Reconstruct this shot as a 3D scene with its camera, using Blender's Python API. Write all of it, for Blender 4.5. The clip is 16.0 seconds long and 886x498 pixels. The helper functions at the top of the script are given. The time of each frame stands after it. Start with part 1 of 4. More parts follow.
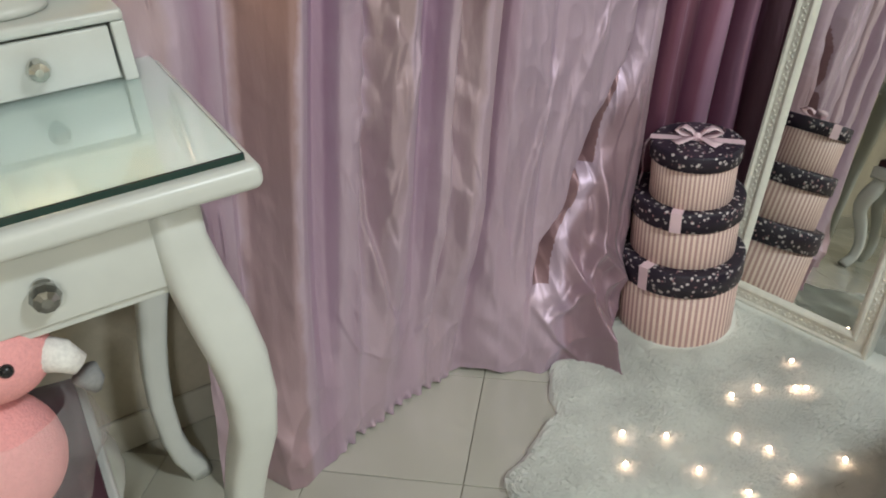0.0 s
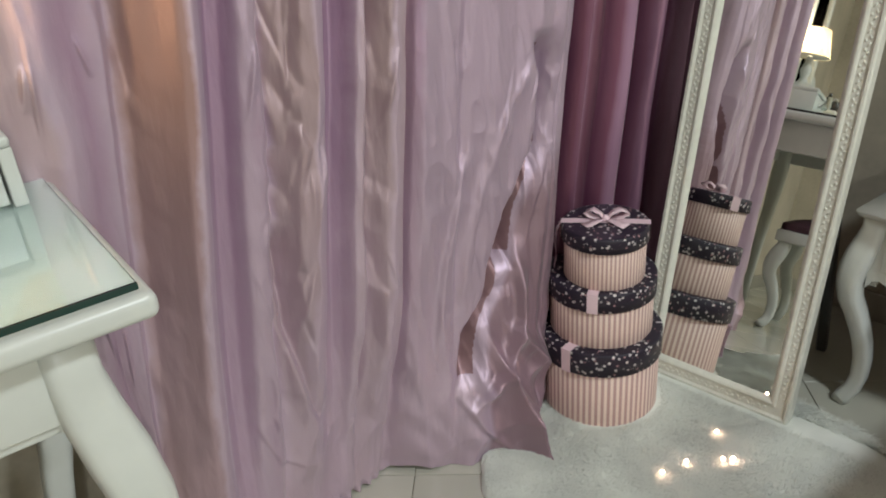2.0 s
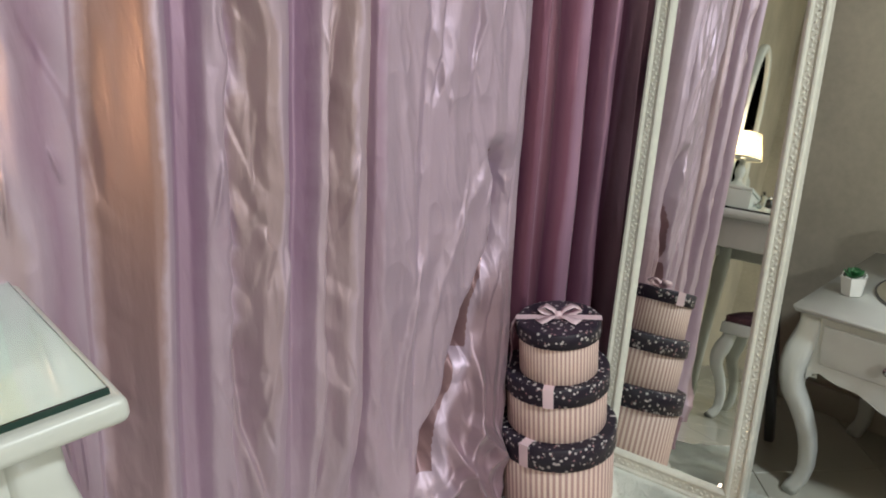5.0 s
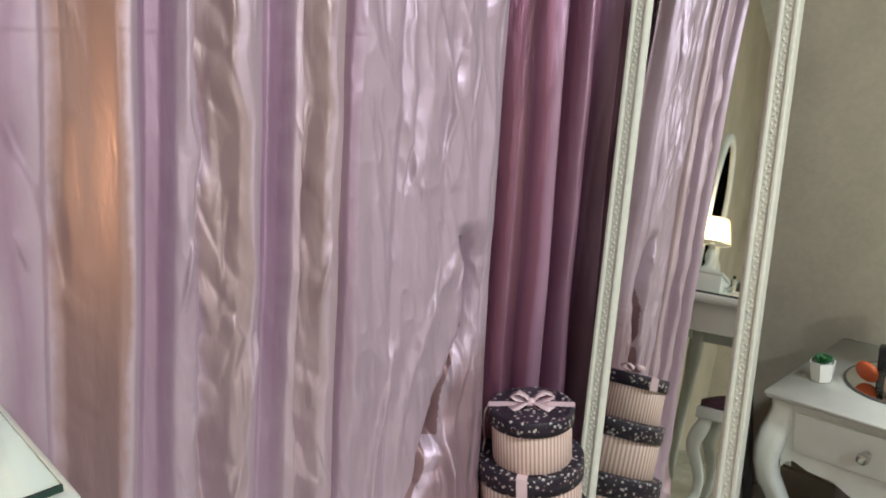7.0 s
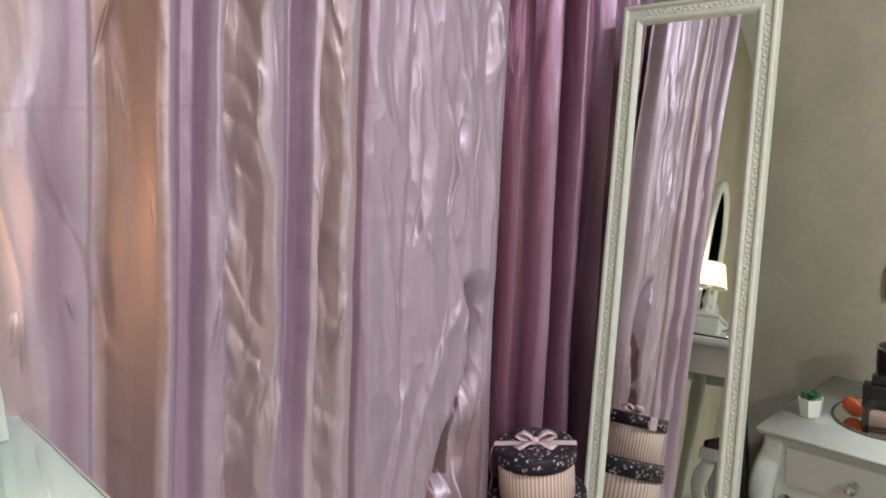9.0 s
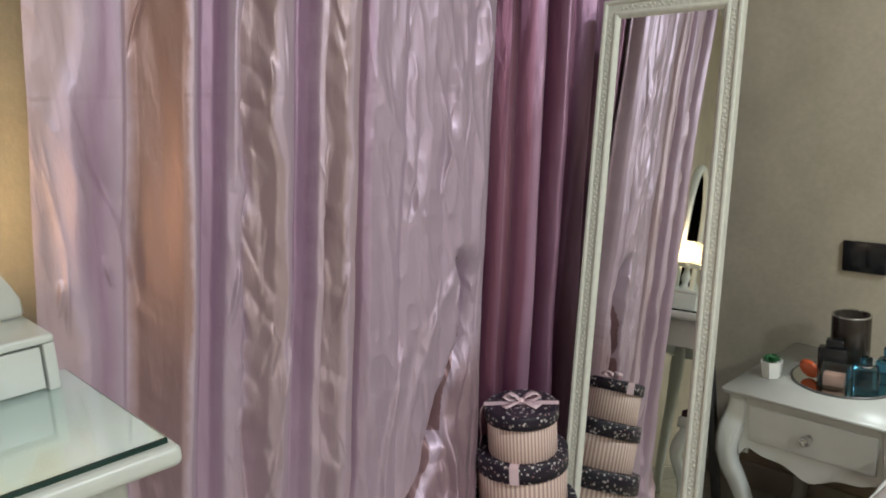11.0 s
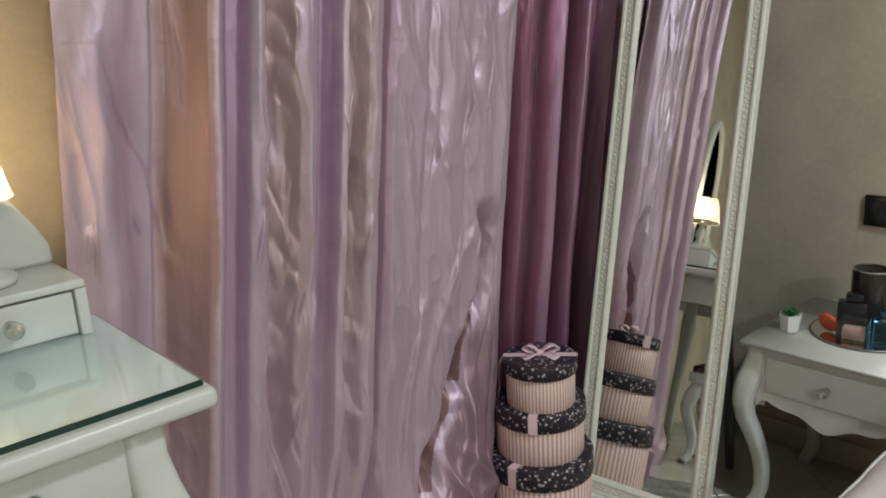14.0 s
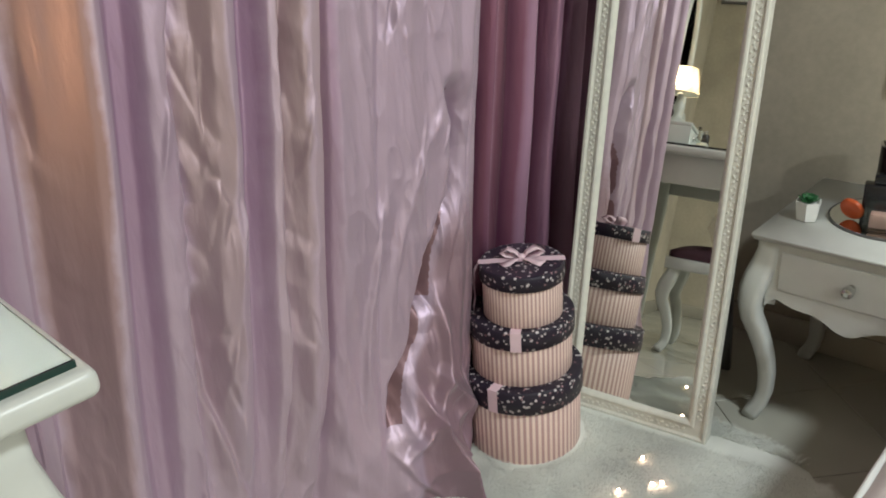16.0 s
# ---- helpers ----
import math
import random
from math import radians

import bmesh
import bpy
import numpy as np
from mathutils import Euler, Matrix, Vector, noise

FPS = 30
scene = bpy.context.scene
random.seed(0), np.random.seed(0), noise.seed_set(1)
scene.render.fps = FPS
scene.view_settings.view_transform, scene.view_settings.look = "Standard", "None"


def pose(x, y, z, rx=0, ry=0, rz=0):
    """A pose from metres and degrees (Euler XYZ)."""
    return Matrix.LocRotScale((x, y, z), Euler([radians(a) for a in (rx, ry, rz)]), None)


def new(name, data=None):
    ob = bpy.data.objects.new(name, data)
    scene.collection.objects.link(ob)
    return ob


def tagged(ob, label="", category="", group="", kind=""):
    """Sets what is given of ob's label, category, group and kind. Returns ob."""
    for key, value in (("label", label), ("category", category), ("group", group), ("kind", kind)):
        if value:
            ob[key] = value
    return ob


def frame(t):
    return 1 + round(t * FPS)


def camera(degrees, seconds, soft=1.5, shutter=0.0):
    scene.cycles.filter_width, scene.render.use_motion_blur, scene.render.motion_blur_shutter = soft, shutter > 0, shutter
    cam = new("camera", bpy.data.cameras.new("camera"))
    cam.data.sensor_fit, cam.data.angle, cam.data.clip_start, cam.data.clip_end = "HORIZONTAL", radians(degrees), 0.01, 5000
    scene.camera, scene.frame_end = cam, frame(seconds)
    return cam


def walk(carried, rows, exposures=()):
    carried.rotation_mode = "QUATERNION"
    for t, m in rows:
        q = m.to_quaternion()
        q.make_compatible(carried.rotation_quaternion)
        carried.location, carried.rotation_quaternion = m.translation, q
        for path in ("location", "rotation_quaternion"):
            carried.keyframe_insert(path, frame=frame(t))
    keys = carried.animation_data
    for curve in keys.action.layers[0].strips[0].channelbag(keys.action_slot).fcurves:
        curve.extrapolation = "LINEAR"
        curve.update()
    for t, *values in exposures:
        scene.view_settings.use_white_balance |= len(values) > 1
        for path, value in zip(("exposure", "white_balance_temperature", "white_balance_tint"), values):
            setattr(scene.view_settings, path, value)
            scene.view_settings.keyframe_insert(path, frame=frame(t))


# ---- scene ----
cam = camera(59.15, 16.0, soft=1.9)
ROWS = [
    (0.0, 0.269, 0.234, 1.090, 57.93, 3.11, -31.07),
    (0.5, 0.277, 0.241, 1.089, 58.05, 3.07, -32.11),
    (1.0, 0.289, 0.244, 1.093, 58.35, 3.25, -33.27),
    (1.5, 0.305, 0.248, 1.102, 60.39, 3.39, -36.09),
    (2.0, 0.304, 0.237, 1.115, 63.16, 3.99, -37.32),
    (2.5, 0.299, 0.228, 1.123, 64.30, 3.80, -37.84),
    (3.0, 0.293, 0.222, 1.128, 65.56, 4.05, -38.74),
    (3.5, 0.284, 0.220, 1.133, 66.51, 3.97, -38.80),
    (4.0, 0.274, 0.220, 1.137, 67.68, 3.65, -39.66),
    (6.5, 0.280, 0.215, 1.150, 73.50, 2.46, -41.96),
    (7.0, 0.282, 0.212, 1.152, 75.58, 2.28, -42.33),
    (7.5, 0.279, 0.207, 1.152, 77.05, 1.69, -42.06),
    (8.0, 0.275, 0.194, 1.158, 77.92, 2.15, -41.97),
    (8.5, 0.261, 0.183, 1.165, 79.04, 2.17, -41.87),
    (9.0, 0.210, 0.135, 1.178, 79.14, 3.27, -42.22),
    (9.5, 0.159, 0.077, 1.194, 78.34, 3.18, -43.01),
    (10.0, 0.125, 0.045, 1.189, 78.10, 3.19, -43.07),
    (12.5, 0.098, 0.022, 1.185, 77.69, 3.50, -42.37),
    (13.0, 0.095, 0.018, 1.184, 77.35, 3.53, -42.09),
    (13.5, 0.074, 0.020, 1.181, 76.97, 3.29, -42.20),
    (14.0, 0.077, 0.051, 1.172, 75.05, 3.05, -42.48),
    (14.5, 0.113, 0.119, 1.160, 73.45, 2.92, -43.45),
    (15.0, 0.174, 0.189, 1.150, 71.57, 3.14, -44.36),
    (15.5, 0.228, 0.258, 1.130, 69.01, 3.42, -45.15),
    (16.0, 0.262, 0.293, 1.115, 65.89, 3.89, -46.69),
]
walk(cam, [(t, pose(x, y, z, rx, ry, rz)) for t, x, y, z, rx, ry, rz in ROWS],
     [(0, -0.18), (3, -0.2), (4, -0.14), (6.5, 0.04), (7.5, 0.12), (8.5, 0.08), (9.5, -0.17), (12.5, -0.36), (13.5, -0.48), (14.5, -0.48), (15.2, -0.32), (16, -0.12)])

# ---- light ----
world = bpy.data.worlds.new("world")
scene.world = world
world.use_nodes = True
world.node_tree.nodes["Background"].inputs[0].default_value = (0.5, 0.5, 0.55, 1)
world.node_tree.nodes["Background"].inputs[1].default_value = 0.02


def area_light(name, m, size, watts, colour):
    data = bpy.data.lights.new(name, "AREA")
    data.shape, data.size, data.energy, data.color = "DISK", size, watts, colour
    ob = new(name, data)
    ob.matrix_world = m
    return tagged(ob, "unseen light under the ceiling", "light", kind="structure")


def point_light(name, place, radius, watts, colour):
    data = bpy.data.lights.new(name, "POINT")
    data.shadow_soft_size, data.energy, data.color = radius, watts, colour
    ob = new(name, data)
    ob.location = place
    return ob


area_light("unseen_light", pose(1.22, -0.85, 2.5), 0.36, 50, (0.91, 1.0, 1.03))
# added fill without a known fixture; lifts the wall under the table and the curtain
area_light("unseen_light", pose(-0.4, -2.4, 2.47), 0.32, 64, (0.95, 1.0, 1.0))
point_light("lamp_bulb_light", (0.288, 1.278, 1.045), 0.028, 4.8, (1.0, 0.78, 0.52))


# ---- materials ----
def material(name, colour, rough=0.5, metal=0.0, noise_scale=30.0, vary=0.08, bump=0.0, bump_scale=200.0, spec=0.5, stretch=(1, 1, 1), stain=0.0, stain_scale=2.5):
    """A base colour with grain and stains at two scales, and fine relief."""
    m = bpy.data.materials.new(name)
    m.use_nodes = True
    nt = m.node_tree
    b = nt.nodes["Principled BSDF"]
    b.inputs["Roughness"].default_value, b.inputs["Metallic"].default_value = rough, metal
    b.inputs["Specular IOR Level"].default_value = spec
    tc = nt.nodes.new("ShaderNodeTexCoord")
    mp = nt.nodes.new("ShaderNodeMapping")
    mp.inputs["Scale"].default_value = stretch
    nt.links.new(tc.outputs["Object"], mp.inputs[0])
    n1 = nt.nodes.new("ShaderNodeTexNoise")
    n1.inputs["Scale"].default_value, n1.inputs["Detail"].default_value = noise_scale, 5
    n2 = nt.nodes.new("ShaderNodeTexNoise")
    n2.inputs["Scale"].default_value, n2.inputs["Detail"].default_value = stain_scale, 3
    for n in (n1, n2):
        nt.links.new(mp.outputs[0], n.inputs["Vector"])
    last = None
    for n, amount in ((n1, vary), (n2, stain)):
        ramp = nt.nodes.new("ShaderNodeMapRange")
        ramp.inputs[1].default_value, ramp.inputs[2].default_value = 0.3, 0.7
        ramp.inputs[3].default_value, ramp.inputs[4].default_value = 1 - amount, 1 + amount
        nt.links.new(n.outputs["Fac"], ramp.inputs[0])
        mul = nt.nodes.new("ShaderNodeVectorMath")
        mul.operation = "SCALE"
        if last is None:
            mul.inputs[0].default_value = colour[:3]
        else:
            nt.links.new(last.outputs[0], mul.inputs[0])
        nt.links.new(ramp.outputs[0], mul.inputs["Scale"])
        last = mul
    nt.links.new(last.outputs[0], b.inputs["Base Color"])
    if bump:
        n3 = nt.nodes.new("ShaderNodeTexNoise")
        n3.inputs["Scale"].default_value, n3.inputs["Detail"].default_value = bump_scale, 4
        nt.links.new(mp.outputs[0], n3.inputs["Vector"])
        bp = nt.nodes.new("ShaderNodeBump")
        bp.inputs["Strength"].default_value, bp.inputs["Distance"].default_value = bump, 0.002
        nt.links.new(n3.outputs["Fac"], bp.inputs["Height"])
        nt.links.new(bp.outputs[0], b.inputs["Normal"])
    return m


def glass(name, colour=(1, 1, 1), rough=0.0):
    m = bpy.data.materials.new(name)
    m.use_nodes = True
    b = m.node_tree.nodes["Principled BSDF"]
    b.inputs["Base Color"].default_value = (*colour, 1)
    b.inputs["Roughness"].default_value, b.inputs["Transmission Weight"].default_value, b.inputs["IOR"].default_value = rough, 1.0, 1.45
    return m


def glow(name, colour, strength):
    m = bpy.data.materials.new(name)
    m.use_nodes = True
    b = m.node_tree.nodes["Principled BSDF"]
    b.inputs["Base Color"].default_value = (*colour, 1)
    b.inputs["Emission Color"].default_value, b.inputs["Emission Strength"].default_value = (*colour, 1), strength
    return m


WHITE = material("white_lacquer", (0.60, 0.62, 0.585), 0.32, vary=0.02, bump=0.03, bump_scale=60, stain=0.03)
WALL = material("beige_wallpaper", (0.47, 0.42, 0.33), 0.75, noise_scale=60, vary=0.05, bump=0.35, bump_scale=120, stain=0.12, stain_scale=5)
CEIL = material("ceiling_paint", (0.8, 0.8, 0.78), 0.8)
TILE = material("cream_tile", (0.47, 0.46, 0.39), 0.16, noise_scale=4, vary=0.05, stain=0.05, stain_scale=1.5)
GROUT = material("grout", (0.32, 0.30, 0.25), 0.9)
BASE = material("baseboard_tile", (0.47, 0.44, 0.37), 0.2, noise_scale=8, vary=0.06)
def satin(name, colours, ground, rough, metal, waver=0.04, fades=False):
    """Satin with fold light and shade painted in soft-edged bands: colours are (place across, colour); finely crinkled.
    """
    m = bpy.data.materials.new(name)
    m.use_nodes = True
    nt = m.node_tree
    b = nt.nodes["Principled BSDF"]
    b.inputs["Metallic"].default_value, b.inputs["Specular IOR Level"].default_value = metal, 0.7
    b.inputs["Sheen Weight"].default_value, b.inputs["Sheen Roughness"].default_value = 0.2, 0.4
    uv, tc = nt.nodes.new("ShaderNodeUVMap"), nt.nodes.new("ShaderNodeTexCoord")
    uv.uv_map = "cloth"
    sep = nt.nodes.new("ShaderNodeSeparateXYZ")
    nt.links.new(uv.outputs[0], sep.inputs[0])
    wob = nt.nodes.new("ShaderNodeTexNoise")
    wob.inputs["Scale"].default_value, wob.inputs["Detail"].default_value, wob.inputs["Roughness"].default_value = 16.0, 5, 0.6
    nt.links.new(uv.outputs[0], wob.inputs["Vector"])
    add = nt.nodes.new("ShaderNodeMath")
    add.operation = "MULTIPLY_ADD"
    add.inputs[1].default_value = waver
    nt.links.new(wob.outputs["Fac"], add.inputs[0])
    nt.links.new(sep.outputs["X"], add.inputs[2])
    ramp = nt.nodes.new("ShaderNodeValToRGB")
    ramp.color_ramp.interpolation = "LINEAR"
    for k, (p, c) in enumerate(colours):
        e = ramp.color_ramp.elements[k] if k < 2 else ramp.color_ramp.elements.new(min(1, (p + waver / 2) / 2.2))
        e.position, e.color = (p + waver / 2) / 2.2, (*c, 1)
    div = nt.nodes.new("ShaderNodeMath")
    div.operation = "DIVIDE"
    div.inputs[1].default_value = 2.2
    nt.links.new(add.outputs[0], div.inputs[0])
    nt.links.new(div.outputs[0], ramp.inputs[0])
    # all but the first painted bands fade out towards the hem
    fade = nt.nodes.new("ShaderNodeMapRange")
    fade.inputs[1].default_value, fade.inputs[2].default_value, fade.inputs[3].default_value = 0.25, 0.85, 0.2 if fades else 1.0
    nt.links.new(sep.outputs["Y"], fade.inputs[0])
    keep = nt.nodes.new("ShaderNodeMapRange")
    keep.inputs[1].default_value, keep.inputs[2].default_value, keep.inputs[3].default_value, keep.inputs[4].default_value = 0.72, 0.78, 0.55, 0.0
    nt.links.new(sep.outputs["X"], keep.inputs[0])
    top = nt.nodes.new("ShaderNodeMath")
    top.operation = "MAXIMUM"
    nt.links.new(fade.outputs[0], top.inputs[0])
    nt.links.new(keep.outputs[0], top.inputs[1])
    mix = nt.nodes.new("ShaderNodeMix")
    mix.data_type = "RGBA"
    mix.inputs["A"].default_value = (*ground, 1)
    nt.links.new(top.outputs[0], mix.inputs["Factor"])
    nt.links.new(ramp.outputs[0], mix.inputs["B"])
    nt.links.new(mix.outputs["Result"], b.inputs["Base Color"])
    mp = nt.nodes.new("ShaderNodeMapping")
    mp.inputs["Scale"].default_value = (1.0, 1.0, 0.25)
    nt.links.new(tc.outputs["Object"], mp.inputs[0])
    last = None
    for scale, strength, dist in ((30.0, 0.35, 0.005), (95.0, 0.4, 0.0016), (900.0, 0.06, 0.0004)):
        n = nt.nodes.new("ShaderNodeTexNoise")
        n.inputs["Scale"].default_value, n.inputs["Detail"].default_value, n.inputs["Distortion"].default_value = scale, 2, 0.6
        nt.links.new(mp.outputs[0], n.inputs["Vector"])
        bp = nt.nodes.new("ShaderNodeBump")
        bp.inputs["Strength"].default_value, bp.inputs["Distance"].default_value = strength, dist
        nt.links.new(n.outputs["Fac"], bp.inputs["Height"])
        if last:
            nt.links.new(last.outputs[0], bp.inputs["Normal"])
        last = bp
    nt.links.new(last.outputs[0], b.inputs["Normal"])
    rr = nt.nodes.new("ShaderNodeMapRange")
    rr.inputs[3].default_value, rr.inputs[4].default_value = rough - 0.06, rough + 0.08
    nt.links.new(wob.outputs["Fac"], rr.inputs[0])
    nt.links.new(rr.outputs[0], b.inputs["Roughness"])
    return m


# lamplit tans, shaded violets and pale fold edges, painted as bands across the cloth
LILAC, PALE, ROSE, SHADE_VIOLET, LAMPLIT_TAN, LAMPLIT_DUSK = (0.495, 0.378, 0.488), (0.57, 0.44, 0.54), (0.50, 0.37, 0.405), (0.39, 0.255, 0.365), (0.37, 0.225, 0.215), (0.43, 0.312, 0.338)
# shade of the deep curtain hollows, put into the colour
HOLLOW_SHADE = (0.27, 0.155, 0.175)
SATIN = satin("lilac_satin", [(0.0, ROSE), (0.474, ROSE), (0.486, PALE), (0.508, LILAC), (0.54, SHADE_VIOLET), (0.572, LILAC), (0.586, PALE), (0.593, LAMPLIT_TAN), (0.660, LAMPLIT_TAN), (0.668, PALE), (0.682, LILAC), (0.705, SHADE_VIOLET), (0.728, SHADE_VIOLET),
                              (0.748, LILAC), (0.764, PALE), (0.770, LAMPLIT_DUSK), (0.815, LAMPLIT_DUSK), (0.822, PALE), (0.862, LILAC), (0.88, SHADE_VIOLET), (0.918, SHADE_VIOLET), (0.934, PALE), (0.957, LAMPLIT_DUSK), (0.986, LAMPLIT_DUSK), (0.994, PALE),
                              (1.028, ROSE), (1.040, SHADE_VIOLET), (1.050, SHADE_VIOLET), (1.060, LILAC), (1.40, LILAC), (1.44, HOLLOW_SHADE)], PALE, 0.43, 0.45, 0.022, True)
# shaded copy of the satin: dark pleat valleys and lighter ridges painted in
MAUVE, FOLD_SHADE, WINE = (0.40, 0.235, 0.36), (0.085, 0.02, 0.055), (0.20, 0.072, 0.125)
SHADED_PLUM = satin("shaded_plum_satin", [(0.0, MAUVE), (1.41, MAUVE), (1.43, WINE), (1.46, FOLD_SHADE), (1.49, WINE), (1.503, MAUVE), (1.516, WINE), (1.55, FOLD_SHADE), (1.578, WINE), (1.592, MAUVE), (1.614, MAUVE), (1.635, FOLD_SHADE), (1.70, FOLD_SHADE), (1.722, WINE), (1.737, MAUVE), (1.752, WINE), (1.80, FOLD_SHADE), (1.84, MAUVE), (1.9, FOLD_SHADE), (2.0, MAUVE)], MAUVE, 0.32, 0.55, 0.006)
QUILT = material("pale_quilt", (0.62, 0.55, 0.53), 0.5, noise_scale=20, vary=0.06, bump=0.4, bump_scale=60, stain=0.06)
MIRROR = material("mirror_silver", (0.88, 0.9, 0.87), 0.015, 1.0, vary=0.0)
GLASS = glass("clear_glass", (0.93, 0.97, 0.96))
GLASS_TOP = glass("table_glass", (0.80, 0.88, 0.85))
GREEN = material("glass_edge_green", (0.008, 0.035, 0.028), 0.1)
CHROME = material("chrome", (0.7, 0.7, 0.7), 0.12, 1.0, vary=0.02)
CRYSTAL = material("silvered_crystal", (0.62, 0.62, 0.58), 0.08, 0.9, vary=0.1, noise_scale=90)
DARKCRYSTAL = material("smoked_crystal", (0.25, 0.25, 0.24), 0.06, 0.9, vary=0.1, noise_scale=90)
BLACK = material("black_plastic", (0.012, 0.012, 0.014), 0.22, vary=0.1)
BLACK_MATT = material("matt_black", (0.012, 0.012, 0.013), 0.6, vary=0.1)
GREYMETAL = material("grey_metal", (0.16, 0.16, 0.16), 0.35, 0.6, vary=0.05)
DARKBOARD = material("dark_board", (0.05, 0.045, 0.04), 0.8)
PAPER = material("pink_card", (0.8, 0.58, 0.52), 0.6, vary=0.02)
RIBBON = material("pink_ribbon", (0.80, 0.60, 0.66), 0.4, vary=0.04)
PINK = material("pink_plush", (0.85, 0.38, 0.38), 0.95, noise_scale=300, vary=0.06, bump=0.8, bump_scale=400)
PLUSHWHITE = material("white_felt", (0.8, 0.78, 0.75), 0.95, noise_scale=300, vary=0.1, bump=0.5, bump_scale=400)
GREYFELT = material("grey_felt", (0.25, 0.25, 0.25), 0.95, noise_scale=300, vary=0.1, bump=0.5, bump_scale=400)
FUR = material("pale_fur", (0.78, 0.80, 0.74), 0.85, noise_scale=9, vary=0.12, stain=0.10, stain_scale=4)
SEAT = material("dark_plum_velvet", (0.06, 0.02, 0.03), 0.8)
WHITE_OLD = material("aged_white_lacquer", (0.70, 0.70, 0.62), 0.45, noise_scale=70, vary=0.06, stain=0.05)
CERAMIC = material("white_ceramic", (0.78, 0.79, 0.76), 0.3, vary=0.02)
LEAF = material("succulent_green", (0.02, 0.11, 0.035), 0.45, noise_scale=120, vary=0.25)
ORANGE = material("orange_plastic", (0.55, 0.10, 0.03), 0.25, vary=0.05)
BLUSH = material("pink_powder", (0.55, 0.33, 0.27), 0.6, vary=0.1)
SMOKE = material("smoked_glass", (0.022, 0.017, 0.013), 0.12, vary=0.1)
BLUE = glass("blue_glass", (0.10, 0.32, 0.48))
AMBER = material("amber_glass", (0.10, 0.05, 0.02), 0.1, vary=0.1)
PLASTIC = bpy.data.materials.new("clear_plastic")
PLASTIC.use_nodes = True
pb = PLASTIC.node_tree.nodes["Principled BSDF"]
pb.inputs["Base Color"].default_value, pb.inputs["Alpha"].default_value, pb.inputs["Roughness"].default_value = (0.9, 0.9, 0.9, 1), 0.12, 0.15
SHADE = bpy.data.materials.new("lamp_shade_fabric")
SHADE.use_nodes = True
sn = SHADE.node_tree
mixer, thin, cloth = sn.nodes.new("ShaderNodeMixShader"), sn.nodes.new("ShaderNodeBsdfTranslucent"), sn.nodes.new("ShaderNodeBsdfDiffuse")
thin.inputs[0].default_value, cloth.inputs[0].default_value = (0.85, 0.78, 0.6, 1), (0.8, 0.75, 0.62, 1)
mixer.inputs[0].default_value = 0.15
gauze, open_weave = sn.nodes.new("ShaderNodeMixShader"), sn.nodes.new("ShaderNodeBsdfTransparent")
open_weave.inputs[0].default_value = (1.0, 0.92, 0.76, 1)
gauze.inputs[0].default_value = 0.62
sn.links.new(thin.outputs[0], mixer.inputs[1])
sn.links.new(cloth.outputs[0], mixer.inputs[2])
sn.links.new(mixer.outputs[0], gauze.inputs[1])
sn.links.new(open_weave.outputs[0], gauze.inputs[2])
sn.links.new(gauze.outputs[0], sn.nodes["Material Output"].inputs[0])
BLOCKER_DISC = material("blocker_disc_white", (0.75, 0.72, 0.64), 0.8, vary=0.03)
BULB = glow("fairy_bulb", (1.0, 0.66, 0.48), 30)


def striped_card():
    """Card with narrow pink and cream stripes running up it."""
    m = material("striped_card", (0.8, 0.6, 0.54), 0.55, vary=0.02)
    nt = m.node_tree
    b = nt.nodes["Principled BSDF"]
    tc = nt.nodes.new("ShaderNodeTexCoord")
    sep = nt.nodes.new("ShaderNodeSeparateXYZ")
    nt.links.new(tc.outputs["Object"], sep.inputs[0])
    at = nt.nodes.new("ShaderNodeMath")
    at.operation = "ARCTAN2"
    nt.links.new(sep.outputs["Y"], at.inputs[0])
    nt.links.new(sep.outputs["X"], at.inputs[1])
    mul = nt.nodes.new("ShaderNodeMath")
    mul.operation = "MULTIPLY"
    mul.inputs[1].default_value = 62
    nt.links.new(at.outputs[0], mul.inputs[0])
    sn = nt.nodes.new("ShaderNodeMath")
    sn.operation = "SINE"
    nt.links.new(mul.outputs[0], sn.inputs[0])
    ramp = nt.nodes.new("ShaderNodeValToRGB")
    ramp.color_ramp.elements[0].position, ramp.color_ramp.elements[1].position = 0.38, 0.62
    ramp.color_ramp.elements[0].color, ramp.color_ramp.elements[1].color = (0.50, 0.31, 0.29, 1), (0.80, 0.64, 0.56, 1)
    add = nt.nodes.new("ShaderNodeMath")
    add.operation = "MULTIPLY_ADD"
    add.inputs[1].default_value, add.inputs[2].default_value = 0.5, 0.5
    nt.links.new(sn.outputs[0], add.inputs[0])
    nt.links.new(add.outputs[0], ramp.inputs[0])
    nt.links.new(ramp.outputs[0], b.inputs["Base Color"])
    return m


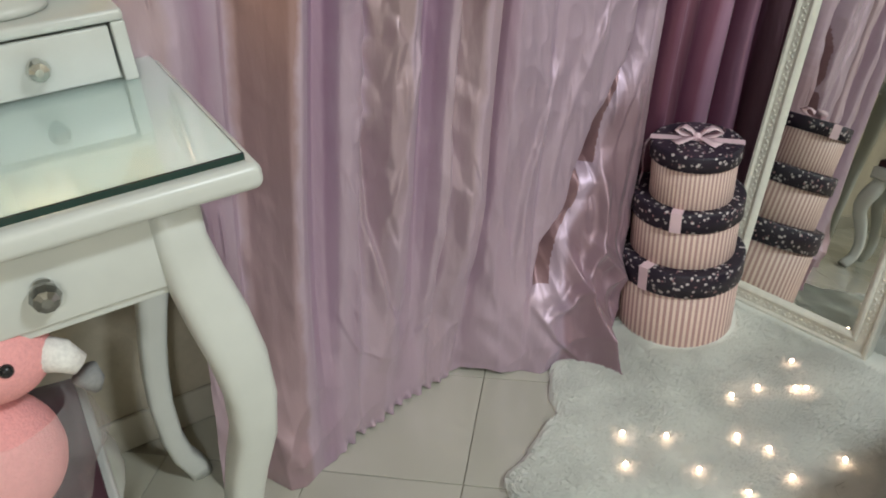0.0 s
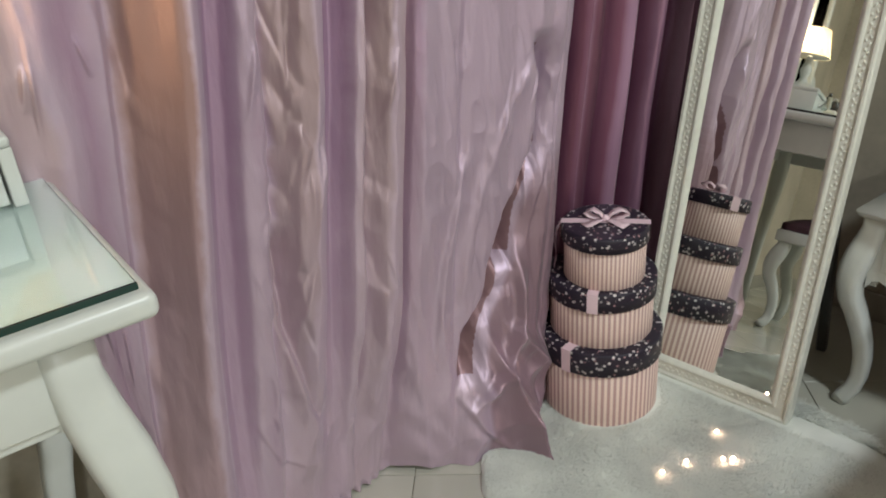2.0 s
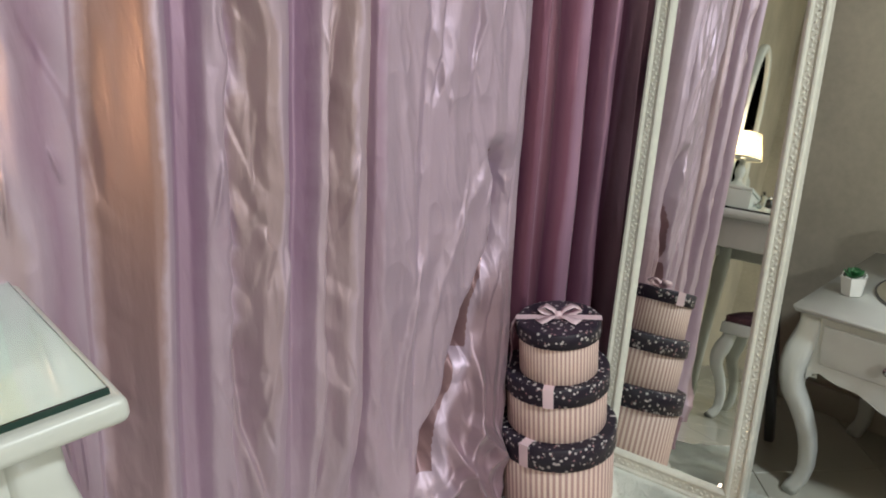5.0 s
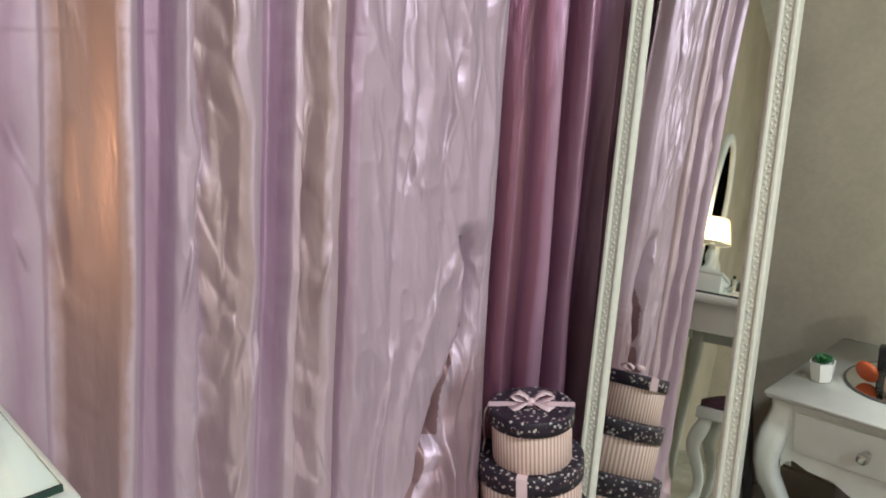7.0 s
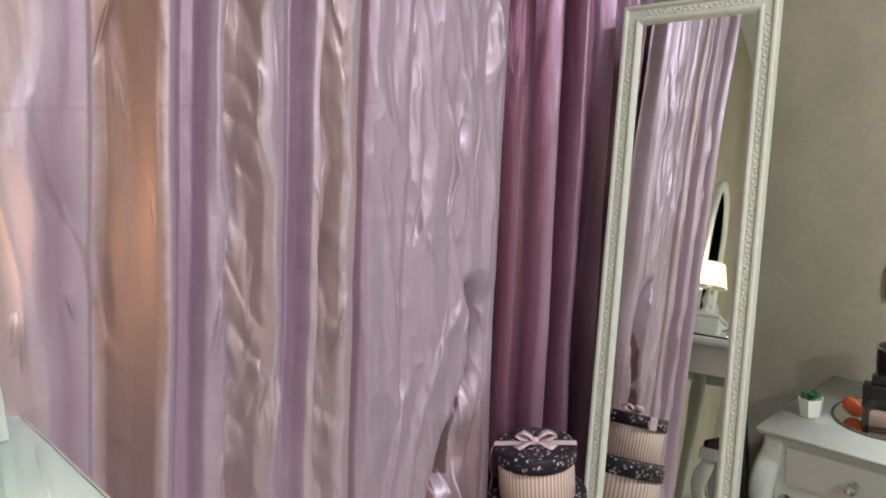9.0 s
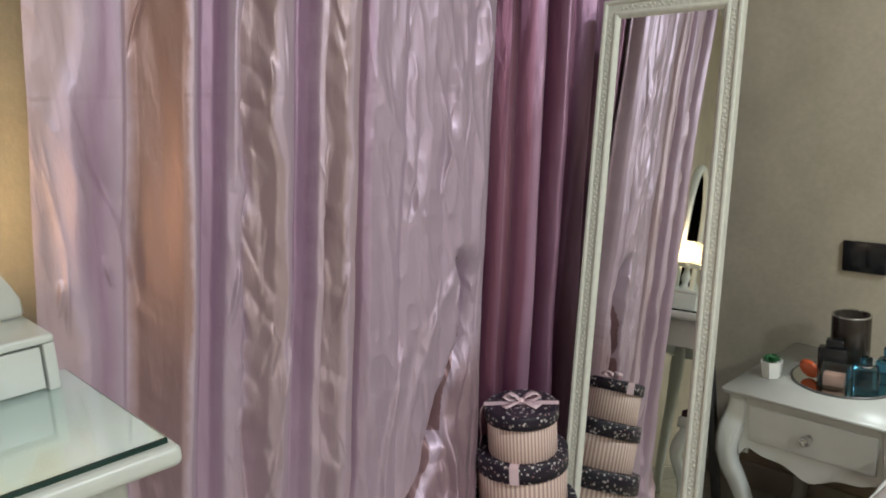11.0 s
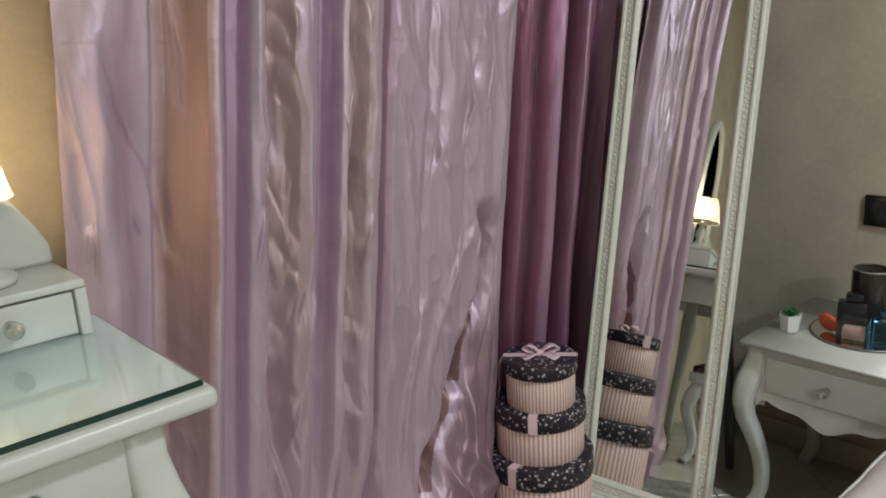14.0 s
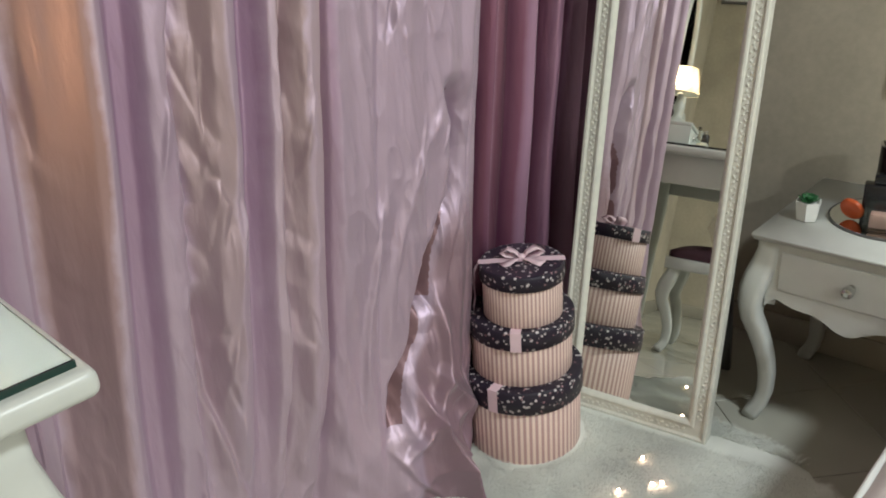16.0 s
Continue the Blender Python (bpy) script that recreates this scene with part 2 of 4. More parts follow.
def floral_card():
    """Dark navy card with a scatter of small pale flowers."""
    m = material("floral_card", (0.02, 0.014, 0.028), 0.5, vary=0.2)
    nt = m.node_tree
    b = nt.nodes["Principled BSDF"]
    tc = nt.nodes.new("ShaderNodeTexCoord")
    last = None
    for scale, edge, colour in ((82, 0.27, (0.62, 0.57, 0.57, 1)), (70, 0.17, (0.42, 0.24, 0.26, 1))):
        v = nt.nodes.new("ShaderNodeTexVoronoi")
        v.inputs["Scale"].default_value = scale
        nt.links.new(tc.outputs["Object"], v.inputs["Vector"])
        n = nt.nodes.new("ShaderNodeTexNoise")
        n.inputs["Scale"].default_value = 700
        nt.links.new(tc.outputs["Object"], n.inputs["Vector"])
        ad = nt.nodes.new("ShaderNodeMath")
        ad.operation = "MULTIPLY_ADD"
        ad.inputs[1].default_value = 0.35
        nt.links.new(n.outputs["Fac"], ad.inputs[0])
        nt.links.new(v.outputs["Distance"], ad.inputs[2])
        lt = nt.nodes.new("ShaderNodeMath")
        lt.operation = "LESS_THAN"
        lt.inputs[1].default_value = edge + 0.17
        nt.links.new(ad.outputs[0], lt.inputs[0])
        mix = nt.nodes.new("ShaderNodeMix")
        mix.data_type = "RGBA"
        nt.links.new(lt.outputs[0], mix.inputs["Factor"])
        if last is None:
            mix.inputs["A"].default_value = (0.018, 0.012, 0.026, 1)
        else:
            nt.links.new(last.outputs["Result"], mix.inputs["A"])
        mix.inputs["B"].default_value = colour
        last = mix
    nt.links.new(last.outputs["Result"], b.inputs["Base Color"])
    return m


STRIPES, LID = striped_card(), floral_card()


# ---- builders ----
def part(name, bm, mat, parent=None, label="", smooth=True):
    me = bpy.data.meshes.new(name)
    bm.normal_update()
    bm.to_mesh(me)
    bm.free()
    me.materials.append(mat)
    if smooth:
        me.polygons.foreach_set("use_smooth", [True] * len(me.polygons))
    ob = new(name, me)
    if parent:
        ob.parent = parent
    if label:
        ob["label"] = label
    return ob


def thing(name, label, category, m=Matrix(), group="", kind=""):
    ob = new(name)
    ob.empty_display_size = 0.05
    ob.matrix_world = m
    return tagged(ob, label, category, group, kind)


def box(x0, x1, y0, y1, z0, z1, bevel=0.0, seg=2, bm=None):
    b = bm or bmesh.new()
    vs = bmesh.ops.create_cube(b, size=1)["verts"]
    for v in vs:
        v.co = Vector(((x0 + x1) / 2 + v.co.x * (x1 - x0), (y0 + y1) / 2 + v.co.y * (y1 - y0), (z0 + z1) / 2 + v.co.z * (z1 - z0)))
    if bevel:
        bmesh.ops.bevel(b, geom=list({e for v in vs for e in v.link_edges}), offset=bevel, segments=seg, profile=0.5, affect="EDGES")
    return b


def lathe(profile, n=40, m=Matrix(), bm=None, caps=True):
    """A turned form from (radius, height) pairs."""
    b = bm or bmesh.new()
    rings = []
    for r, z in profile:
        rings.append([b.verts.new(m @ Vector((r * math.cos(2 * math.pi * i / n), r * math.sin(2 * math.pi * i / n), z))) for i in range(n)])
    for a, c in zip(rings, rings[1:]):
        for i in range(n):
            b.faces.new((a[i], a[(i + 1) % n], c[(i + 1) % n], c[i]))
    if caps:
        b.faces.new(rings[0][::-1])
        b.faces.new(rings[-1])
    return b


def sweep(points, sizes, n=12, square=0.0, bm=None):
    """A tube along points with a radius (or a pair of half sizes) at each; square 0 round to 1 boxy."""
    b = bm or bmesh.new()
    rings = []
    pts = [Vector(p) for p in points]
    for i, p in enumerate(pts):
        d = (pts[min(i + 1, len(pts) - 1)] - pts[max(i - 1, 0)]).normalized()
        side = Vector((1, 0, 0)) if abs(d.x) < 0.9 else Vector((0, 1, 0))
        u = (side - d * side.dot(d)).normalized()
        v = d.cross(u)
        s = sizes[i] if isinstance(sizes[i], tuple) else (sizes[i], sizes[i])
        ring = []
        for k in range(n):
            a = 2 * math.pi * (k + 0.5) / n
            c, q = math.cos(a), math.sin(a)
            e = 1 - 0.75 * square
            ring.append(b.verts.new(p + u * s[0] * math.copysign(abs(c) ** e, c) + v * s[1] * math.copysign(abs(q) ** e, q)))
        rings.append(ring)
    for a, c in zip(rings, rings[1:]):
        for k in range(n):
            b.faces.new((a[k], a[(k + 1) % n], c[(k + 1) % n], c[k]))
    b.faces.new(rings[0][::-1])
    b.faces.new(rings[-1])
    return b


# ---- the room ----
X0, X1, Y0, Y1, H = -1.7, 2.12, -3.0, 1.5, 2.55
for name, ext, label in (
    ("wall_north", (X0 - 0.12, X1 + 0.12, Y1, Y1 + 0.12, 0, H), "beige textured wallpaper wall behind the dressing table"),
    ("wall_east", (X1, X1 + 0.12, Y0, Y1, 0, H), "beige textured wallpaper wall behind the nightstand"),
    ("wall_west", (X0 - 0.12, X0, Y0, Y1, 0, H), "beige textured wallpaper wall"),
    ("wall_south", (X0 - 0.12, X1 + 0.12, Y0 - 0.12, Y0, 0, H), "beige textured wallpaper wall"),
):
    tagged(part(name, box(*ext), WALL, smooth=False), label, "wall", kind="structure")
tagged(part("ceiling", box(X0 - 0.12, X1 + 0.12, Y0 - 0.12, Y1 + 0.12, H, H + 0.1), CEIL, smooth=False), "plain white painted ceiling", "ceiling", kind="structure")
floor = tagged(part("floor", box(X0 - 0.12, X1 + 0.12, Y0 - 0.12, Y1 + 0.12, -0.1, -0.004), GROUT, smooth=False), "glossy cream tiled floor laid diagonally", "floor", kind="structure")
for name, ext in (("baseboard_north", (X0, X1, Y1 - 0.012, Y1 - 0.0005, 0, 0.075)), ("baseboard_east", (X1 - 0.012, X1 - 0.0005, Y0, Y1 - 0.013, 0, 0.075)), ("baseboard_west", (X0 + 0.0005, X0 + 0.012, Y0, Y1 - 0.013, 0, 0.075))):
    tagged(part(name, box(*ext, bevel=0.003), BASE), "cream tile skirting along the wall", "baseboard", kind="structure")


# ---- curtains ----
def lattice(a, b, seed):
    """Smooth noise in 0..1 on a square lattice."""
    table = np.random.RandomState(seed).rand(64, 64)
    i, j = np.floor(a).astype(int), np.floor(b).astype(int)
    u, v = a - i, b - j
    u, v = u * u * (3 - 2 * u), v * v * (3 - 2 * v)
    p = lambda m, n: table[(i + m) % 64, (j + n) % 64]
    return (p(0, 0) * (1 - u) + p(1, 0) * u) * (1 - v) + (p(0, 1) * (1 - u) + p(1, 1) * u) * v


def step(a, b, x):
    k = np.clip((x - a) / (b - a), 0, 1)
    return k * k * (3 - 2 * k)


def slanted(u, z):
    return u + 0.05 * np.sin(3.1 * z + 4 * u)


PLEATS_LEFT = [(0.34, -3), (0.44, -1.0), (0.482, -0.7), (0.505, -0.3), (0.545, -0.6), (0.574, -0.4), (0.582, -1.2), (0.60, -1.0), (0.63, 0.8), (0.655, 2.8), (0.672, 3.2), (0.684, 2.2), (0.695, -0.2), (0.71, -1.5), (0.728, -1.0),
               (0.742, 0.8), (0.754, 1.5), (0.764, 1.2), (0.771, -0.6), (0.79, 0.2), (0.812, 1.9), (0.838, 2.3), (0.866, 1.9), (0.877, 0.4), (0.890, -1.0), (0.905, -1.4), (0.92, -0.5), (0.932, 1.0), (0.945, 1.3), (0.953, -0.7),
               (0.968, 0.1), (0.985, 1.6), (1.0, 2.1), (1.019, 1.7), (1.026, -0.5), (1.033, -0.8), (1.042, 0.6), (1.06, 1.2), (1.10, 0.9), (1.13, 1.4), (1.145, 0.5), (1.162, 1.2), (1.205, 1.9), (1.25, 1.3), (1.295, 2.0),
               (1.33, 1.4), (1.354, 1.9), (1.366, 1.5), (1.395, 1.2), (1.408, 0.2), (1.42, -2.6), (1.45, -3.2)]
PLEATS_RIGHT = [(1.28, -6), (1.36, -5.4), (1.41, -4.8), (1.45, -6.5), (1.484, -3.4), (1.495, -2.8), (1.508, -4), (1.545, -4.6), (1.585, -2.8), (1.606, -2.1), (1.62, -2.8), (1.65, -8), (1.70, -9), (1.735, -4.5),
                (1.745, -4.2), (1.78, -8), (1.85, -5), (1.90, -9), (1.97, -5), (2.05, -8), (2.2, -5)]
# creases: points (x, z) down the line, width, depth in cm
CREASES = [([(1.198, 0.388), (1.185, 0.29), (1.143, 0.222), (1.038, 0.128)], 0.024, 2.6), ([(1.021, 0.168), (1.061, 0.083), (1.122, -0.001)], 0.014, 1.5), ([(1.131, 0.152), (1.172, 0.095), (1.227, 0.05)], 0.014, 1.8), ([(1.186, 0.527), (1.146, 0.427), (1.121, 0.356), (1.069, 0.29), (1.039, 0.186)], 0.032, -4.1), ([(1.262, 0.82), (1.272, 0.76), (1.268, 0.69), (1.250, 0.62), (1.222, 0.57), (1.198, 0.52), (1.182, 0.46), (1.165, 0.40)], 0.036, -6.0), ([(0.970, 1.08), (0.945, 0.97), (0.925, 0.87)], 0.013, -1.6),
           ([(0.755, 0.86), (0.80, 0.74), (0.770, 0.66)], 0.022, -0.7), ([(1.25, 0.80), (1.17, 0.68), (1.10, 0.52), (1.06, 0.36)], 0.03, 0.7), ([(1.10, 0.66), (1.03, 0.45), (0.99, 0.25)], 0.018, 1.0),
           ([(0.725, 0.62), (0.715, 0.45), (0.735, 0.28), (0.76, 0.21)], 0.020, -2.2), ([(0.52, 1.12), (0.56, 1.0), (0.575, 0.86)], 0.024, -0.7),
           ([(1.18, 1.10), (1.16, 1.0), (1.13, 0.9)], 0.012, -0.8),
           ([(1.24, 1.16), (1.25, 1.04), (1.22, 0.95)], 0.010, 0.8), ([(0.63, 0.30), (0.66, 0.20), (0.73, 0.14)], 0.012, 0.9), ([(0.86, 0.33), (0.83, 0.2), (0.78, 0.14)], 0.016, 1.0)]
HEM = [(0.30, 1.30), (0.45, 1.26), (0.478, 1.205), (0.505, 1.203), (0.605, 1.245), (0.725, 1.288), (0.87, 1.316), (0.90, 1.312), (0.955, 1.254), (1.04, 1.222), (1.115, 1.207), (1.18, 1.218), (1.25, 1.25)]


def curtain(name, label, xa, xb, pleats, seed, pooled, mat):
    """A hanging cloth: pleats across, drifting to the left as they fall, crossed by creases and crumples."""
    nx = int((xb - xa) / 0.0021)
    zs = np.r_[np.linspace(0.001, 1.45, 400), np.linspace(1.47, H - 0.005, 22)]
    u, z = np.meshgrid(np.linspace(xa, xb, nx), zs)
    drift = np.where(u < 0.6, 0.095 + 0.04 * step(0.36, 0.6, u), 0.135)
    x = u + drift * (np.minimum(z, 1.5) - 1.1) + 0.055 * (1 - step(0.25, 0.85, z)) * (1 - step(0.44, 0.60, u))
    fine = np.linspace(xa - 0.05, xb + 0.05, 4000)
    prof = np.interp(fine, [p for p, _ in pleats], [d for _, d in pleats])
    k = np.exp(-np.linspace(-2.2, 2.2, 35) ** 2)
    prof = np.convolve(np.pad(prof, 17, "edge"), k / k.sum(), "valid")
    left = 1 - step(0.50, 0.585, u)
    wander = 0.02 * left * np.sin(z * 10.5 + 6 * u) + 0.008 * left * np.sin(z * 27 + 1.3) + 0.012 * (lattice(u * 9, z * 2.2, seed) - 0.5) + 0.006 * (lattice(u * 22, z * 6, seed + 1) - 0.5)
    if pooled:
        # two bands are crumpled to and fro, and one slides along as it falls
        second = step(0.745, 0.775, u) * (1 - step(0.845, 0.875, u))
        third = step(0.935, 0.955, u) * (1 - step(1.0, 1.03, u))
        first = step(0.575, 0.59, u) * (1 - step(0.605, 0.66, u))
        zig = np.abs(2 * lattice(z * 5.3 + 7 * u, u * 9, seed + 20) - 1) - 0.45
        zag = np.abs(2 * lattice(z * 17 + 16 * u, u * 24, seed + 21) - 1) - 0.45
        wander += second * (0.024 * zig + 0.014 * zag) + third * (0.016 * zig + 0.010 * zag) + first * (0.006 * zig + 0.012 * np.maximum(zag, 0)) + 0.2 * left * (0.02 * zig + 0.012 * zag)
        wander -= second * np.interp(z, [0.5, 0.8, 1.0, 1.15], [0.028, 0.034, 0.020, 0.0])
    d = np.interp(u + 0.55 * wander, fine, prof)
    d = (d - 0.5) * (1.05 + 0.6 * lattice(u * 7, z * 1.6, seed + 2)) if pooled else d * (0.85 + 0.4 * lattice(u * 7, z * 1.6, seed + 2))
    d += 0.5 * (lattice(u * 26, z * 1.3, seed + 8) - 0.5) + 0.35 * (lattice(slanted(u, z) * 48, z * 3.1, seed + 10) - 0.5)
    # crumples, sharp-edged and drawn out down the cloth
    calm = step(1.02, 1.1, u) * (1 - step(1.36, 1.40, u)) + 0.4 * (1 - step(0.50, 0.53, u)) + 0.75 * np.exp(-(((u - 0.815) / 0.042) ** 2)) + 0.7 * np.exp(-(((u - 0.965) / 0.035) ** 2)) + 0.14 + 0.6 * (1 - step(0.25, 0.6, z))
    calm = np.clip(calm, 0, 1) * (1.0 if pooled else 0.25) * (0.55 + 0.45 * step(0.25, 0.5, 1.5 - np.abs(z - 0.9)))
    slant = u + 0.18 * z
    for sx, sz, amp, s in ((10, 3.2, 1.0, 3), (23, 7, 0.48, 4), (58, 17, 0.22, 5)):
        n = lattice(slant * sx + 0.7 * lattice(u * sx / 2, z * sz, seed + 9), z * sz, seed + s)
        d += amp * calm * (1 - np.abs(2 * n - 1)) ** 1.5 * 1.1
        d += 0.10 * amp * (n - 0.5)
    if pooled:
        hollow_mask = np.zeros_like(u)
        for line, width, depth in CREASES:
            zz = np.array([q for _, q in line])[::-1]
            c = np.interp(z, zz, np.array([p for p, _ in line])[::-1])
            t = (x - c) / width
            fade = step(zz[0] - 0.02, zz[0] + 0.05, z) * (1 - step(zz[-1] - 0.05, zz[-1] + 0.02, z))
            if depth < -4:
                hollow_mask = np.maximum(hollow_mask, fade * (1 - step(0.4, 0.75, np.abs(t - 0.1) * (1 + 1.6 * step(0.6, 0.8, z)))))
            d += depth * fade * np.where(t < 0, np.exp(-(t * 2.6) ** 2), np.exp(-np.abs(t) ** 1.4))
        # short sharp dents, mostly in the crumpled bands
        rnd = random.Random(seed)
        for k in range(90):
            cu, cz = rnd.choice((rnd.uniform(0.76, 0.87), rnd.uniform(0.95, 1.04), rnd.uniform(1.10, 1.38), rnd.uniform(1.10, 1.38), rnd.uniform(0.45, 0.60))), rnd.uniform(0.25, 1.40)
            half, lean, wide, deep = rnd.uniform(0.02, 0.075), rnd.uniform(-0.35, 0.25), rnd.uniform(0.004, 0.011), rnd.choice((-1, 1, 1)) * rnd.uniform(0.25, 0.6)
            t = (u - cu - lean * (z - cz)) / wide
            d += deep * np.maximum(0, 1 - ((z - cz) / half) ** 2) * np.where(t < 0, np.exp(-(t * 2.4) ** 2), np.exp(-np.abs(t) ** 1.3))
        d -= 0.45 * np.exp(-(((u - 1.372) / 0.0022) ** 2))
        # the stitched seam that runs across
        seam = 1.200 - 0.032 * (x - 0.5)
        d += 0.03 * np.exp(-(((z - seam) / 0.003) ** 2)) - 0.025 * np.exp(-(((z - seam + 0.006) / 0.004) ** 2))
    y = 1.275 - d * 0.01
    if pooled:
        low = 1 - step(0.0, 0.44, z)
        hem = np.interp(x, [p for p, _ in HEM], [q for _, q in HEM])
        gather = 0.010 * (lattice(x * 30 + z * 14, z * 12, seed + 6) - 0.5) + 0.016 * np.abs(lattice(x * 17 - z * 9, z * 9 + 3, seed + 7) - 0.5)
        y = y * (1 - low) + (hem + 0.006 + (0.14 + 0.6 * step(0.96, 1.06, x)) * (y - 1.27) + gather * 1.3) * low
        # the bunched corner beside the boxes
        heap = np.exp(-(((x - 1.17) / 0.085) ** 2)) * (1 - step(0.10, 0.30, z))
        fan = np.arctan2(0.36 - z, x - 1.09)
        y -= heap * (0.004 + 0.095 * (1 - np.abs(np.sin(6.5 * fan + 0.4))) ** 1.4 + 0.02 * (1 - np.abs(np.sin(z * 24 - x * 16))) ** 1.5)
        ruffle = step(0.55, 0.62, x) * (1 - step(0.84, 0.9, x)) * (1 - step(0.0, 0.03, z))
        y += ruffle * 0.006 * np.sin(x * 260)
        z = z + (1 - step(0.0, 0.05, z)) * (0.012 * np.exp(-(((x - 0.93) / 0.04) ** 2)) + 0.004 * ruffle * (1 + np.sin(x * 190)))
    else:
        y = np.maximum(y + 0.004 + 0.3 * (y - 1.32), 1.285)
    idx = np.arange(u.size).reshape(u.shape)
    faces = np.stack([idx[:-1, :-1], idx[:-1, 1:], idx[1:, 1:], idx[1:, :-1]], -1).reshape(-1, 4)
    me = bpy.data.meshes.new(name)
    me.from_pydata(np.stack([x, y, z], -1).reshape(-1, 3).tolist(), [], faces.tolist())
    me.materials.append(mat)
    me.polygons.foreach_set("use_smooth", [True] * len(me.polygons))
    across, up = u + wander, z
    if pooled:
        # shade painted into the deep hollows and the bunched corner beside the boxes
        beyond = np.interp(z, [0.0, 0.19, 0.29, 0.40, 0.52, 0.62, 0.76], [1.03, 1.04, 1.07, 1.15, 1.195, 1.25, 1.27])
        # turned: mask of the bunched corner, tinted towards the hollow shade
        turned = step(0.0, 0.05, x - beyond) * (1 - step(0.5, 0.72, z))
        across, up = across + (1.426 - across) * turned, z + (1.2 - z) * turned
        across, up = np.where(hollow_mask > 0.5, 1.52, across), np.where(hollow_mask > 0.5, 1.2, up)
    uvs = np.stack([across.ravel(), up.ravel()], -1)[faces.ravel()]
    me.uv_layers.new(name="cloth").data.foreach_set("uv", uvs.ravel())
    return tagged(new(name, me), label, "curtain", "satin curtains")


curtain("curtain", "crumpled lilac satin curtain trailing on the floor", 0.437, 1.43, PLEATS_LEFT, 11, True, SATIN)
curtain("curtain", "smooth satin curtain hanging behind the mirror, fold shade painted plum", 1.37, 2.07, PLEATS_RIGHT, 31, False, SHADED_PLUM)


# ---- shared furniture pieces ----
def cabriole(parent, x, y, z1, out, k=1.0, mat=WHITE):
    """A curved leg; out: the horizontal way in which the knee bulges."""
    o = Vector((*out, 0))
    prof = [(1.0, 0.000, 0.027), (0.93, 0.000, 0.027), (0.87, 0.007, 0.030), (0.80, 0.021, 0.0325), (0.73, 0.033, 0.031), (0.66, 0.037, 0.028), (0.58, 0.030, 0.025), (0.50, 0.010, 0.0235),
            (0.42, -0.006, 0.022), (0.34, -0.019, 0.021), (0.25, -0.027, 0.020), (0.15, -0.027, 0.019), (0.08, -0.017, 0.019), (0.03, 0.002, 0.020), (0.0, 0.008, 0.020)]
    pts = [Vector((x, y, z1 * h)) + o * d * k for h, d, r in prof]
    return part("leg", sweep(pts, [r * k for h, d, r in prof], 20, 0.6), mat, parent)


def crystal_knob(parent, m, r=0.013, mat=None):
    """A faceted knob on a short stem, pointing along the local -y axis."""
    turn = m @ pose(0, 0, 0, 90, 0, 0)
    stem = part("stem", lathe([(r * 0.75, 0), (r * 0.75, 0.003), (r * 0.4, 0.005), (r * 0.4, 0.012)], 20, turn), CHROME, parent)
    part("knob", lathe([(r * 0.45, 0.010), (r * 0.95, 0.014), (r, 0.02), (r * 0.8, 0.028), (r * 0.35, 0.031)], 10, turn), mat or CRYSTAL, stem, "faceted crystal knob", smooth=False)
    return stem


def drawer_front(parent, x0, x1, y0, y1, z0, z1):
    return part("drawer", box(x0, x1, y0, y1, z0, z1, 0.0025), WHITE, parent)


# ---- dressing table ----
table = thing("dressing_table", "white lacquered dressing table with glass top and cabriole legs", "dressing table")
TX0, TX1, TY0, TY1, TZ = -0.35, 0.452, 0.898, 1.43, 0.78
part("tabletop", box(TX0, TX1, TY0, TY1, TZ - 0.028, TZ, 0.0105, 5), WHITE, table)
top_glass = part("glass_sheet", box(TX0 + 0.012, TX1 - 0.012, TY0 + 0.016, TY1 - 0.012, TZ + 0.0005, TZ + 0.008, 0.0008), GLASS_TOP, table, "clear glass sheet with a dark green edge", smooth=False)
top_glass.visible_shadow = False
part("glass_edge", box(TX0 + 0.0121, TX1 - 0.0121, TY0 + 0.0148, TY0 + 0.0157, TZ + 0.0006, TZ + 0.0075), GREEN, top_glass, smooth=False)
part("apron", box(TX0 + 0.04, TX1 - 0.085, TY0 + 0.05, TY0 + 0.075, TZ - 0.135, TZ - 0.028, 0.002), WHITE, table)
part("side_apron", box(TX1 - 0.092, TX1 - 0.066, TY0 + 0.075, TY1 - 0.05, TZ - 0.135, TZ - 0.028, 0.002), WHITE, table)
part("side_apron", box(TX0 + 0.036, TX0 + 0.062, TY0 + 0.075, TY1 - 0.05, TZ - 0.135, TZ - 0.028, 0.002), WHITE, table)
part("back_apron", box(TX0 + 0.062, TX1 - 0.062, TY1 - 0.045, TY1 - 0.025, TZ - 0.135, TZ - 0.028, 0.002), WHITE, table)
for cx in (0.239, -0.137):
    dr = drawer_front(table, cx - 0.122, cx + 0.122, TY0 + 0.044, TY0 + 0.052, TZ - 0.124, TZ - 0.036)
    crystal_knob(dr, pose(cx, TY0 + 0.044, TZ - 0.082), 0.0145, DARKCRYSTAL)
for lx, ly, o in ((TX1 - 0.083, TY0 + 0.062, (0.75, -0.66)), (TX0 + 0.057, TY0 + 0.060, (-0.75, -0.66)), (TX1 - 0.105, TY1 - 0.072, (0.85, 0.1)), (TX0 + 0.07, TY1 - 0.062, (-0.85, 0.1))):
    cabriole(table, lx, ly, TZ - 0.03, o, 1.0)


